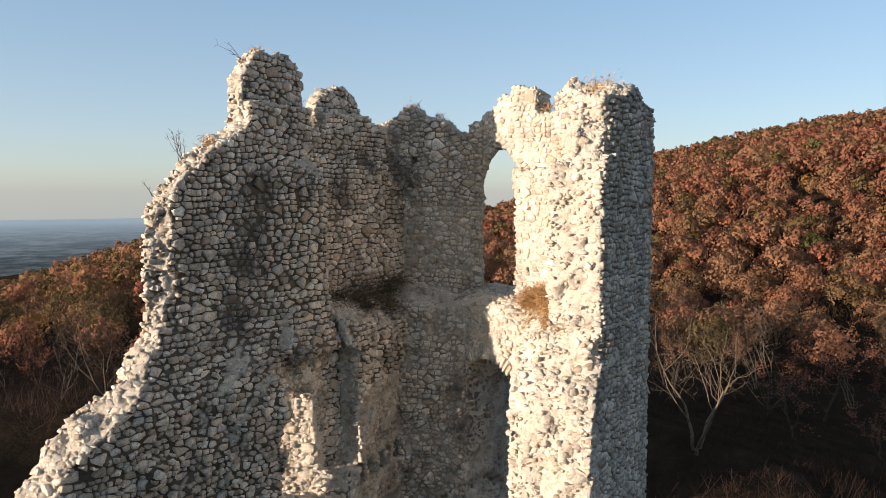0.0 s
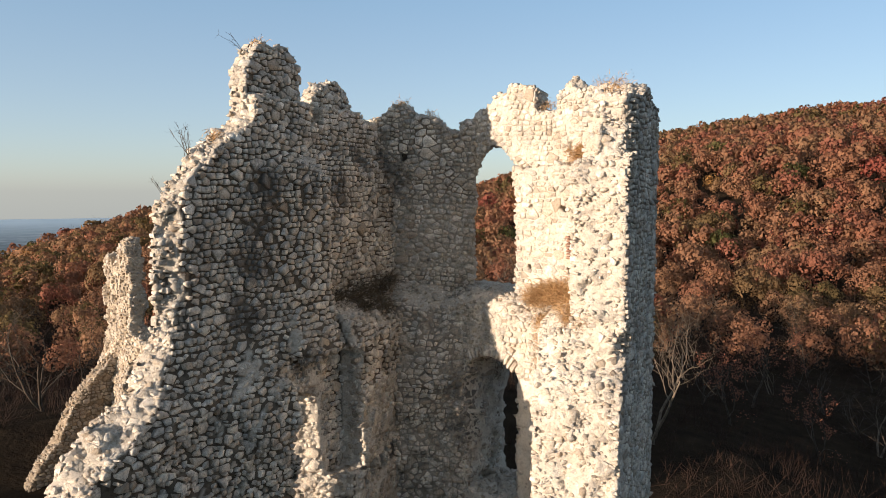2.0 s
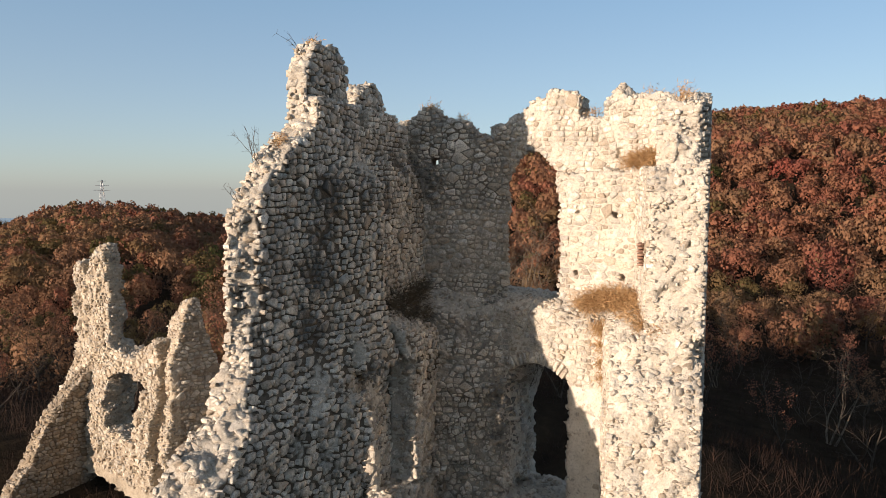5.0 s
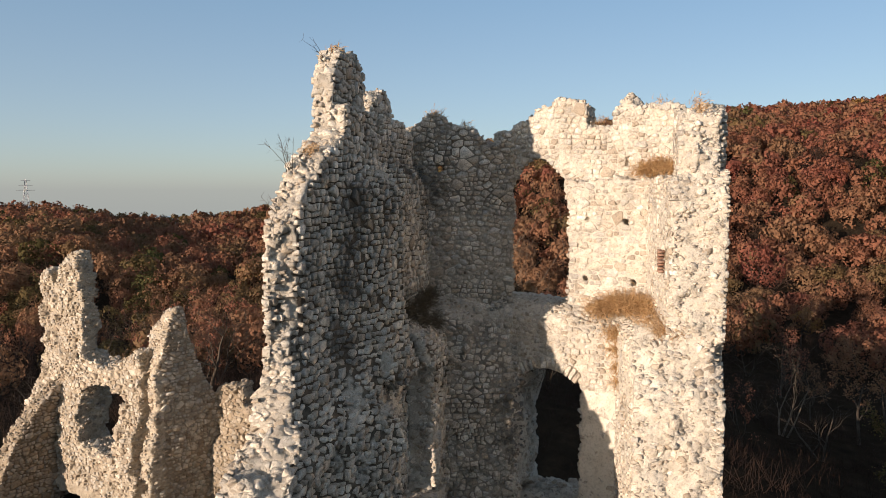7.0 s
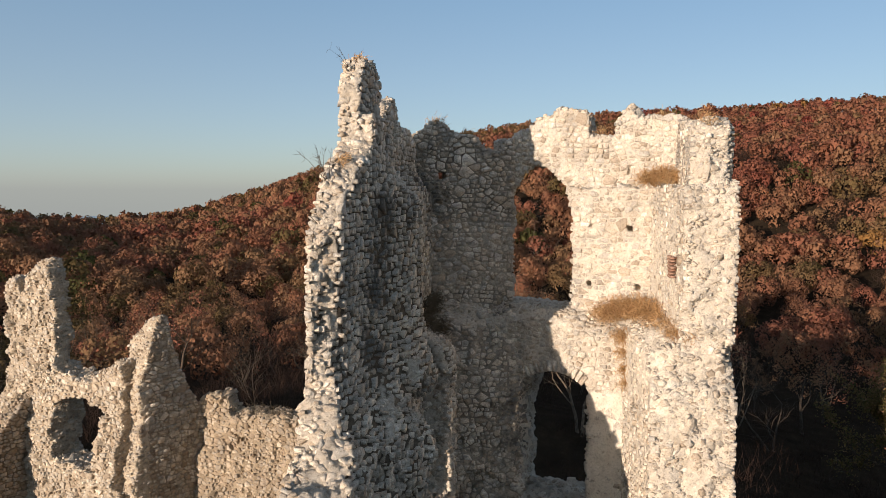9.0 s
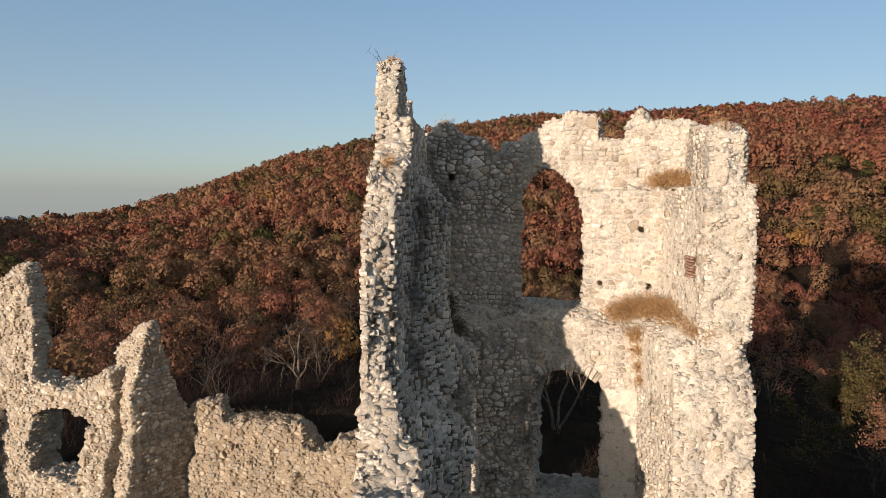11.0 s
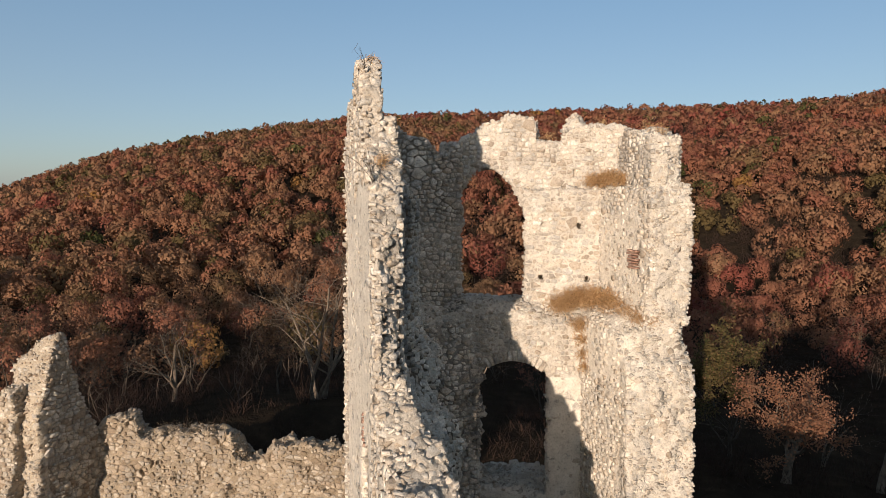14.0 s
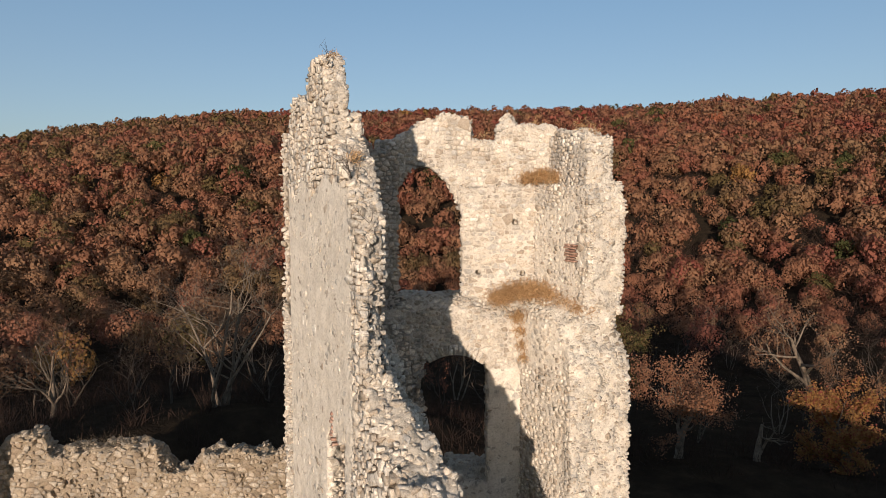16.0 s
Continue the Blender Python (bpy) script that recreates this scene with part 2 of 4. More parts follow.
def scatter(points, reach, stretch, rng):
    """Pick points in random order, none nearer to another than their reach allows; stretch: how much wider than high their spacing is."""
    q = points / np.array([stretch, stretch, 1.0])
    cell, taken, kept = 0.22, {}, []
    keys = np.floor(q / cell).astype(int)
    near = [(a, b, c) for a in (-1, 0, 1) for b in (-1, 0, 1) for c in (-1, 0, 1)]
    ql, kl, rl = q.tolist(), keys.tolist(), reach.tolist()
    for i in rng.permutation(len(q)).tolist():
        (x, y, z), (a, b, c), r = ql[i], kl[i], rl[i]
        free = True
        for da, db, dc in near:
            for X, Y, Z, R in taken.get((a + da, b + db, c + dc), ()):
                if (X - x) ** 2 + (Y - y) ** 2 + (Z - z) ** 2 < (0.5 * (R + r)) ** 2:
                    free = False
                    break
            if not free:
                break
        if free:
            taken.setdefault((a, b, c), []).append((x, y, z, r))
            kept.append(i)
    return np.array(sorted(kept))


def packed_outlines(P, N, A, B, reach, stretch, rng):
    """The corners of each stone's face, fitted against its neighbours' in the wall's surface."""
    n, fan, nb = len(P), 7, 14
    rays = fan * SIDES
    out = np.zeros((n, SIDES, 2))
    key = np.floor(P[:, 2] / 0.6).astype(int) * 10000 + np.floor(P[:, 0] / 0.6).astype(int)
    order = np.argsort(key)
    for lo in range(0, n, 400):
        ids = order[lo:lo + 400]
        mn, mx = P[ids].min(0) - 0.6, P[ids].max(0) + 0.6
        pool = np.nonzero(((P > mn) & (P < mx)).all(1))[0]
        d = P[pool][None] - P[ids][:, None]
        dist = (d ** 2).sum(2) + 9.0 * ((N[ids] @ N[pool].T) < 0.6) + 99.0 * (pool[None] == ids[:, None])
        k = min(nb, len(pool) - 1)
        j = np.argpartition(dist, k, axis=1)[:, :k]
        ok = np.take_along_axis(dist, j, 1) < 0.6
        dj = np.take_along_axis(d, j[:, :, None], 1)
        x = (dj * A[ids][:, None]).sum(2) / stretch
        y = (dj * B[ids][:, None]).sum(2)
        m = np.hypot(x, y) + 1e-6
        share = reach[ids][:, None] / (reach[ids][:, None] + reach[pool[j]])
        th = (np.arange(rays) / rays * 2 * math.pi)[None] + rng.uniform(0, 6.28, (len(ids), 1))
        cos = (x[:, :, None] * np.cos(th)[:, None] + y[:, :, None] * np.sin(th)[:, None]) / m[:, :, None]
        L = np.where((cos > 0.08) & ok[:, :, None], (m * share)[:, :, None] / np.maximum(cos, 0.08), 9.0).min(1)
        L = np.minimum(L, 0.95 * reach[ids][:, None]).reshape(len(ids), SIDES, fan)
        best = L.argmax(2)
        Lb = np.take_along_axis(L, best[:, :, None], 2)[:, :, 0]
        tb = np.take_along_axis(th.reshape(len(ids), SIDES, fan), best[:, :, None], 2)[:, :, 0]
        out[ids] = np.stack([Lb * np.cos(tb) * stretch, Lb * np.sin(tb)], 2)
    return out


def ruin_wall(name, label, origin, direction, lo, hi, inside, seed, focus, stone=LIMESTONE, mortar=MORTAR, holes=(), bed=0.0, proud=0.03, size=0.17, smooth_part=None, dry=None, unseen=None, group=""):
    """A rubble-stone wall. Local axes: u along it, v to the left of u, z up. inside(u, v, z) tells where it stands."""
    rng = np.random.default_rng(seed)
    ang = math.degrees(math.atan2(direction[1], direction[0]))
    h = 0.09
    g = [np.arange(lo[d] - 3 * h, hi[d] + 3 * h, h) for d in range(3)]
    U, V, Z = np.meshgrid(*g, indexing="ij")
    f = inside(U, V, Z).astype(float)
    for ax in range(3):
        p = np.pad(f, [(1, 1) if d == ax else (0, 0) for d in range(3)], mode="edge")
        sl = []
        for k in range(3):
            b = [slice(None)] * 3
            b[ax] = slice(k, k + f.shape[ax])
            sl.append(p[tuple(b)])
        f = 0.25 * sl[0] + 0.5 * sl[1] + 0.25 * sl[2]
    verts, quads = nets(f, [q[0] for q in g], h, 0.6)
    fn = np.cross(verts[quads[:, 2]] - verts[quads[:, 0]], verts[quads[:, 3]] - verts[quads[:, 1]])
    vn = np.zeros_like(verts)
    for k in range(4):
        np.add.at(vn, quads[:, k], fn)
    vn /= np.maximum(np.linalg.norm(vn, axis=1, keepdims=True), 1e-9)
    # out to the true faces and arrises
    a, b = np.full(len(verts), -0.14), np.full(len(verts), 0.14)
    for _ in range(6):
        m = 0.5 * (a + b)
        ins = inside(*(verts + vn * m[:, None]).T)
        a, b = np.where(ins, m, a), np.where(ins, b, m)
    surf = verts + vn * a[:, None]
    q = surf.T
    deep = (surf - 0.1 * vn).T
    ragged = ~inside(deep[0] - 0.25, deep[1], deep[2]) | ~inside(deep[0] + 0.25, deep[1], deep[2]) | ~inside(deep[0], deep[1], deep[2] + 0.25)
    ragged &= np.abs(vn[:, 1]) < 0.72
    own = np.zeros(len(surf)) if smooth_part is None else smooth_part(*q).astype(float)
    ragged &= own < 0.97
    # bedding mortar and plaster fill the joints, deeper where it has washed out
    coat = np.maximum(own, bed * (1 - (0 if dry is None else 0.9 * dry(*q))) * (1 - 0.45 * ((vnoise(*(q * 1.1), seed + 41) > 0.35) & ~ragged)))
    back = np.where(ragged, 0.032 - 0.014 * bed, 0.06 - 0.06 * coat)
    crumb = np.where(ragged, 0.038, 0.006 + 0.012 * (1 - coat)) * rng.normal(0, 0.7, len(surf))
    core = surf + vn * (-back + crumb + (0.016 - 0.004 * coat + 0.03 * ragged) * vnoise(*(q * 4.5), seed) + (0.012 + 0.022 * ragged) * vnoise(*(q * 10), seed + 2))[:, None]
    wall = new(name, mesh_from(name, core, quads, None, mortar))
    wall.matrix_world = pose(origin[0], origin[1], 0, 0, 0, ang)
    wall.data.attributes.new("plaster", "FLOAT", "POINT").data.foreach_set("value", np.sqrt(np.maximum(coat, (0.38 + 0.4 * bed) * ragged)).astype(np.float32))
    tagged(wall, label, "ruined wall", group, "structure")
    # stones: seeds on the surface, drawn towards wandering courses
    N = np.where((np.abs(vn[:, 1]) > 0.55)[:, None], np.sign(vn[:, 1:2]) * np.array([[0.0, 1.0, 0.0]]), vn)
    side = unit(np.cross(np.array([0.0, 0.0, 1.0]), N) + np.array([1e-4, 0, 0]))
    upw = np.cross(N, side)
    P = surf + side * rng.uniform(-0.06, 0.06, (len(surf), 1)) + upw * rng.uniform(-0.06, 0.06, (len(surf), 1))
    course = size * 0.95
    zc = P[:, 2] + 0.1 * vnoise(P[:, 0] * 0.7, P[:, 1] * 0.7, P[:, 2] * 0.5, seed) + 0.05 * vnoise(P[:, 0] * 2.3, P[:, 1] * 2, P[:, 2] * 1.5, seed + 1)
    P[:, 2] += 0.75 * (np.round(zc / course) * course - zc) * (1 - 0.6 * ragged) * (np.abs(upw[:, 2]) > 0.8)
    patch = 1 + 0.22 * vnoise(P[:, 0] * 0.8, P[:, 1] * 0.8, P[:, 2] * 0.8, seed + 21)
    reach = size * rng.choice([0.5, 0.75, 1.05, 1.5], len(P), p=[0.36, 0.3, 0.22, 0.12]) * patch * np.where(ragged, 0.78, 1.0)
    can = (P[:, 2] > lo[2] + 0.3) & inside(*(P - 0.05 * N).T)
    if unseen is not None:
        can &= ~unseen(*P.T)
    for hu, hz, half in holes:
        can &= (np.abs(P[:, 0] - hu) > half + 0.06) | (np.abs(P[:, 2] - hz) > half + 0.06)
    can &= rng.random(len(P)) > np.maximum(0.9 * own ** 3, 0.05 * ragged)
    c = np.nonzero(can)[0]
    c = c[scatter(P[c], reach[c], 1.4, rng)]
    P, N, side, upw, reach, loose, own, coat = P[c], N[c], side[c], upw[c], reach[c], ragged[c], own[c], coat[c]
    shape = packed_outlines(P, N, side, upw, reach, 1.4, rng)
    n = len(P)
    # tumbled stones on broken ends and heads turn every way
    spin = rng.normal(0, 1, (n, 3)) * np.where(loose, 0.24, 0.05)[:, None]
    N2 = unit(N + spin)
    side2 = unit(side - N2 * (side * N2).sum(1, keepdims=True))
    upw2 = np.cross(N2, side2)
    spot = lambda scale, off: P[:, None] + scale * (shape[:, :, :1] * side2[:, None] + shape[:, :, 1:] * upw2[:, None]) + off[:, :, None] * N2[:, None]
    for _ in range(4):
        e = spot(1.0, np.full((n, SIDES), -0.06))
        shape *= np.where(inside(e[..., 0], e[..., 1], e[..., 2]), 1.0, 0.82)[:, :, None]
    length = np.linalg.norm(shape, axis=2, keepdims=True)
    shape *= np.maximum(0.55, 1 - (rng.uniform(0.006, 0.02, (n, 1, 1)) + 0.002 * loose[:, None, None]) / np.maximum(length, 0.02))
    front = np.where(loose, rng.uniform(-0.055, 0.035, n), proud * rng.uniform(-0.6, 1.0, n) - 0.014 * coat - 0.02 * (own > 0.8))
    tilt = (shape * rng.normal(0, np.where(loose, 0.26, 0.09 - 0.05 * bed)[:, None], (n, 2))[:, None]).sum(2)
    rings = [spot(rng.uniform(0.88, 0.97, (n, 1, 1)), front[:, None] + tilt * 0.9 + rng.normal(0, 0.006, (n, SIDES))),
             spot(1.0, front[:, None] + tilt - rng.uniform(0.005, 0.026, (n, SIDES))),
             spot(0.94, np.full((n, SIDES), -0.15))]
    body = np.concatenate(rings, 1)
    near = np.argsort(((P - np.asarray(focus)) ** 2).sum(1))[:300]
    single = np.zeros(n, bool)
    single[near] = True
    closed = np.concatenate([RUBBLE_QUADS, RUBBLE_BACK])
    for i in near:
        o = new("stone", mesh_from("stone", body[i] - P[i], closed, None, stone))
        o.parent = wall
        o.matrix_basis = Matrix.Translation(P[i])
    rest = np.nonzero(~single)[0]
    off = (np.arange(len(rest)) * 3 * SIDES)[:, None, None]
    o = new("stones", mesh_from("stones", body[rest].reshape(-1, 3), (RUBBLE_QUADS[None] + off).reshape(-1, 4), None, stone))
    o.parent = wall
    tagged(o, kind="stuff")
    return wall


def rag(u, v, z, seed, amount=0.22, scale=2.4):
    return amount * vnoise(u * scale, v * scale, z * scale, seed) + 0.5 * amount * vnoise(u * 6, v * 6, z * 6, seed + 9)


FLOOR_Z = 4.5


# ---------------------------------------------------------------- the tower's walls
def side_wall(u, v, z):
    w = -v
    n = rag(u, v, z, 11)
    top = curve(u, (-7, 10.2), (-4.4, 12.5), (-3.5, 13.9), (-3.0, 14.5), (-2.4, 14.95), (-1.6, 15.3), (-1.1, 15.75), (-0.5, 16.4), (-0.42, 16.8), (-0.3, 19.4), (0.0, 19.88), (0.5, 20.4),
                (1.12, 20.97), (2.15, 21.7), (2.52, 21.92), (2.58, 23.15), (2.95, 23.7), (3.3, 23.95), (4.3, 24.0), (4.75, 23.85), (4.98, 23.6), (5.0, 22.2), (5.06, 21.9), (5.62, 21.9), (5.68, 22.9), (6.2, 23.3), (7.0, 23.35), (7.3, 23.2), (7.8, 22.8), (7.95, 22.4), (8.5, 22.3), (10.5, 22.4))
    top = top - 0.2 * np.clip(w - 0.8, 0, 2.2) * step(u, -0.4, -1.2)
    start = np.where(z > 16.7, -0.45 + 0.85 * np.clip(w, 0, 1.2), -20)
    mid = curve(u, (-0.6, 0.6), (0, 0.72), (1.5, 0.85), (2.5, 1.15), (3.5, 1.56), (4.62, 1.85), (4.72, 1.3), (9.5, 1.45))
    low = curve(u, (-6, 1.5), (-0.6, 1.5), (0.4, 1.75), (1.7, 2.3), (4.8, 2.62), (5.6, 2.6), (7.5, 2.3), (9.5, 2.2))
    zn = z + 0.45 * vnoise(u * 0.9, w * 0.5, z * 0.5, 61)
    t = np.where(u < 4.7, step(zn, 17.3, 14.6), step(zn, 17.1, 15.9))
    inner = np.where(z > 22.5, 0.6, np.where(z > 21.6, 0.95, mid + (low - mid) * t - (mid - 0.95) * step(zn, 20.4, 21.5)))
    inner = inner + 0.16 * t * vnoise(u * 1.7, z * 1.7, 0, 5)
    outer = curve(u, (-7, 0.5), (-1.5, 0.1), (0, 0), (10, 0)) + 0.04
    ok = (z < top + 0.7 * n) & (u > start + n) & (w < inner + 0.7 * n * t) & (w > outer) & (u < 9.6) & (u > -7)
    ok &= ~((u > 8.0) & (w < (u - 8.0) * 0.9))
    # splayed loophole
    left, right = 1.12 + 0.6 * w, 2.7 + 0.62 * w + 0.1 * np.clip(15 - z, 0, 3)
    ok &= ~((u > left) & (u < right) & (z > 11.2) & (z < 14.55 - 0.05 * w + 0.6 * n))
    for k in range(6):
        ok &= ~((np.abs(u - 5.2 - 0.55 * k) < 0.17) & (np.abs(z - 11.6) < 0.28) & (w > 1.6))
    ok &= ~((np.abs(u - 7.3) < 0.15) & (np.abs(z - 13.05) < 0.16) & (w > 1.8))
    # niche under the vault and the recess beside it
    ok &= ~((u > 2.2 + 0.5 * n) & (u < 5.12 + 0.3 * n) & (z > 11.9) & (z < 15.5 + n) & (w > 1.78 + 0.3 * n))
    return ok & (z > FLOOR_Z)


def jamb(u, v, z):
    """The dressed splay of the loophole."""
    right = 2.7 - 0.62 * v + 0.1 * np.clip(15 - z, 0, 3)
    return ((np.abs(u - right) < 0.28) | (np.abs(u - 1.12 + 0.6 * v) < 0.2)) & (v > -1.9) & (v < -0.3) & (z > 10) & (z < 15.0)


def west_coat(u, v, z):
    outside = (v > -0.25) & (z < 20.6 + 0.4 * vnoise(u, z, 0, 12)) & (u > 0.45 + 0.3 * vnoise(z * 1.5, u, 0, 13))
    niche = (v < -0.4) & (v > -1.9) & (u > 2) & (u < 4.4) & (z < 15.2)
    return np.maximum(np.maximum((0.84 + 0.1 * (vnoise(u * 1.3, z * 1.3, v, 19) > 0)) * outside, 0.3 * niche), np.maximum(0.72 * jamb(u, v, z), 0.45 * ((v < -1.8) & (u > 4.6) & (z < 14.2))))


def back_wall(u, v, z):
    n = rag(u, v, z, 21)
    top = curve(u, (-0.9, 22.4), (-0.66, 22.55), (-0.3, 22.85), (0.35, 22.9), (0.7, 22.5), (1.4, 22.55), (1.75, 22.15), (2.15, 21.95), (2.4, 22.25), (3, 22.45))
    zn = z + 0.5 * vnoise(u * 0.9, 0, z * 0.6, 62)
    t = step(z, 17.1, 15.2)
    # the doorway's side of this wall, on the east wall's axes
    x, y = 0.93 * u + 0.368 * v - 2.65, -0.368 * u + 0.93 * v + 1.05
    eu, ev = 0.555 * x - 0.832 * y, 0.832 * x + 0.555 * y
    door = (eu > 0.8 + n - 0.3 * np.clip(ev + 1.2, 0, 2)) & (z > 10.6 + n) & (z < curve(eu, (0.2, 13.2), (0.6, 14.3), (1.0, 14.75), (1.6, 14.9)) + 0.4 * n)
    face = -(1.05 * step(zn, 17.1, 16.0) + 0.65 * step(zn, 16.2, 14.2)) + 0.15 * t * vnoise(u * 1.7, z * 1.7, 3, 6)
    return (z < top + 0.7 * n) & (v > face + 0.7 * n * t) & (v < np.where(z > 21.7, 0.7, 1.2)) & (u > -1.6 + 1.1 * np.clip(v, 0, 2)) & (u < 2.78 - 0.36 * np.clip(v, 0, 2) + 0.4 * n * (z < 20)) & (z > FLOOR_Z) & ~door & ~((np.abs(u - 0.25) < 0.1) & (np.abs(z - 21.1) < 0.1))


def window_wall(u, v, z):
    n = rag(u, v, z, 31)
    top = curve(u, (-0.9, 22.3), (-0.07, 22.45), (0.45, 22.9), (1.26, 23.05), (1.45, 23.3), (2.13, 23.2), (2.45, 23.0), (2.5, 22.45), (3.3, 22.4), (3.35, 23.0), (3.8, 23.2), (4.05, 22.9), (5.25, 22.85), (5.7, 22.5))
    t = step(z, 17.1, 15.2)
    proud = np.where((u > 2.0) & (z < 20.7 + 0.5 * n), 0.5, 0.0)
    zn = z + 0.4 * vnoise(u * 0.9, 3, z * 0.6, 63)
    low = 1.25 * step(zn, 17.1, 16.2) + 0.1 * step(z, 16, 13)
    face = -np.maximum(proud, low) + 0.12 * t * vnoise(u * 1.7, z * 1.7, 4, 7) * (z > 14.6)
    ok = (z < top + 0.7 * n) & (v > face) & (v < np.where(z > 21.6, 0.62, 1.25)) & (u > -1.0) & (u < 5.6)
    # pointed arch: its broken left half follows the slanting end of the north wall
    skew = u + 1.3 * np.clip(v, 0, 2)
    left = curve(skew, (-0.34, 17.0), (-0.31, 19.7), (-0.12, 20.45), (0.09, 20.82), (0.27, 21.17), (0.59, 21.46), (1.2, 21.7))
    right = curve(u, (0.5, 21.5), (1.0, 21.4), (1.45, 21.02), (1.85, 20.4), (2.15, 19.7), (2.2, 19.2), (2.25, 18))
    ok &= ~((skew > -0.34 + 0.3 * n) & (u < 2.14 + 0.2 * n) & (z > 16.8 + 0.3 * n) & (z < left + 0.4 * n) & (z < right + 0.3 * n))
    door = curve(u, (0.2, 13.2), (0.6, 14.3), (1.0, 14.75), (1.6, 14.9), (2.4, 14.95), (2.9, 14.8), (3.1, 14.3))
    ok &= ~((u > 0.8 + n - 0.3 * np.clip(v + 1.2, 0, 2)) & (u < 3.05 + 0.2 * n) & (z < door + 0.4 * n) & (z > 10.4 + n))
    for hu, hz, half in ((2.77, 19.5, 0.07), (4.02, 19.46, 0.07), (3.86, 21.25, 0.12), (2.74, 17.7, 0.07), (4.3, 17.67, 0.08)):
        ok &= ~((np.abs(u - hu) < half) & (np.abs(z - hz) < half) & (v < 0.2))
    ok &= ~((np.abs(u - 4.9) < 0.16) & (np.abs(z - 19.25) < 0.4 + 0.3 * n) & (v < -0.25))
    return ok & (z > FLOOR_Z)


def pier(u, v, z):
    n = rag(u, v, z, 41)
    top = curve(u, (0, 22.0), (0.5, 22.3), (1.2, 22.4), (2.2, 22.7), (2.7, 22.4), (3.6, 22.05))
    start = curve(z, (12, -0.5), (15.3, -0.4), (16.0, 0.1), (17, 0.05), (20.3, 0.0), (20.9, 0.3), (22.4, 0.55)) + n * 0.7
    inner = np.where(z > 20.7 + 0.5 * n, 1.25, curve(u, (0, 1.38), (2.3, 1.83), (4, 2.2)))
    inner = inner + (0.8 + 0.1 * np.clip(u, 0, 1)) * step(z + 0.4 * vnoise(u * 0.9, 7, z * 0.6, 64), 17.0, 16.2)
    chipped = (u < 1.2 - 3.0 * v + n) & (z > 20.9 + n)
    chipped |= (u < 0.6 - 1.8 * v) & (np.abs(z - 16.35) < 0.3 + n)
    return (z < top + 0.7 * n) & (u > start) & (v < inner) & (v > 0) & (u < 3.6) & ~chipped & (z > FLOOR_Z)


ruin_wall("wall_west", "ragged pale limestone rubble wall with two broken turrets", (-7.3, 17.85), (0.515, 0.857), (-7, -2.9, 10), (10, 0.05, 24.4), side_wall, 1, (3.5, -1.3, 21), smooth_part=west_coat, holes=[(5.2 + 0.55 * k, 11.6, 0.17) for k in range(6)] + [(7.3, 13.05, 0.12)])
ruin_wall("wall_north", "broken rubble stone back wall with a thick lower storey", (-1.25, 24.95), (0.93, -0.368), (-1.6, -2, 9), (3, 1.2, 23.2), back_wall, 2, (1.2, 0, 20), smooth_part=lambda u, v, z: 0.25 * ((z < 19.5) & (z > 17.2) & (v < 0.3)), unseen=lambda u, v, z: (v > 0.6) & (z < 21), holes=[(0.25, 21.1, 0.06)], bed=0.1)
ruin_wall("wall_east", "pale stone wall with a tall pointed window opening", (1.4, 23.9), (0.555, -0.832), (-1, -1.6, 9), (5.7, 1.3, 23.6), window_wall, 3, (3, -0.4, 19), smooth_part=lambda u, v, z: 0.62 * ((v < 0) & (z > 16.9) & (z < 19.6 + 0.5 * vnoise(u, z, 0, 14)) & (u > 2.6 + 0.25 * vnoise(z * 2, u, 0, 15))) + 0.86 * ((z < 14.5) & (v < 0)), unseen=lambda u, v, z: (v > 0.9) & (z < 20.5), holes=[(2.77, 19.5, 0.06), (4.02, 19.46, 0.06), (3.86, 21.25, 0.1), (2.74, 17.7, 0.06), (4.3, 17.67, 0.07)], bed=0.5)
ruin_wall("wall_south", "broken end of a thick limestone tower wall", (3.65, 16.4), (0.56, 0.83), (-0.8, -0.05, 9), (3.7, 2.8, 23), pier, 4, (0.2, 0.7, 19), size=0.145, proud=0.022, smooth_part=lambda u, v, z: 0.75 * ((v > 1) & (z > 16.9) & (z < 20.0 + 0.5 * vnoise(u, z, 0, 16)) & (u > 0.5 + 0.2 * vnoise(z * 2, u, 0, 17))) + 0.5 * ((z < 14.8) & (u < 0.2)) + 0.35 * ((z < 14.8) & (u > 0.2) & (v > 1.6)) + 0.8 * ((z > 14.8) & (z < 16.3) & (v > 1.6)), dry=lambda u, v, z: v < 0.15, bed=0.5)


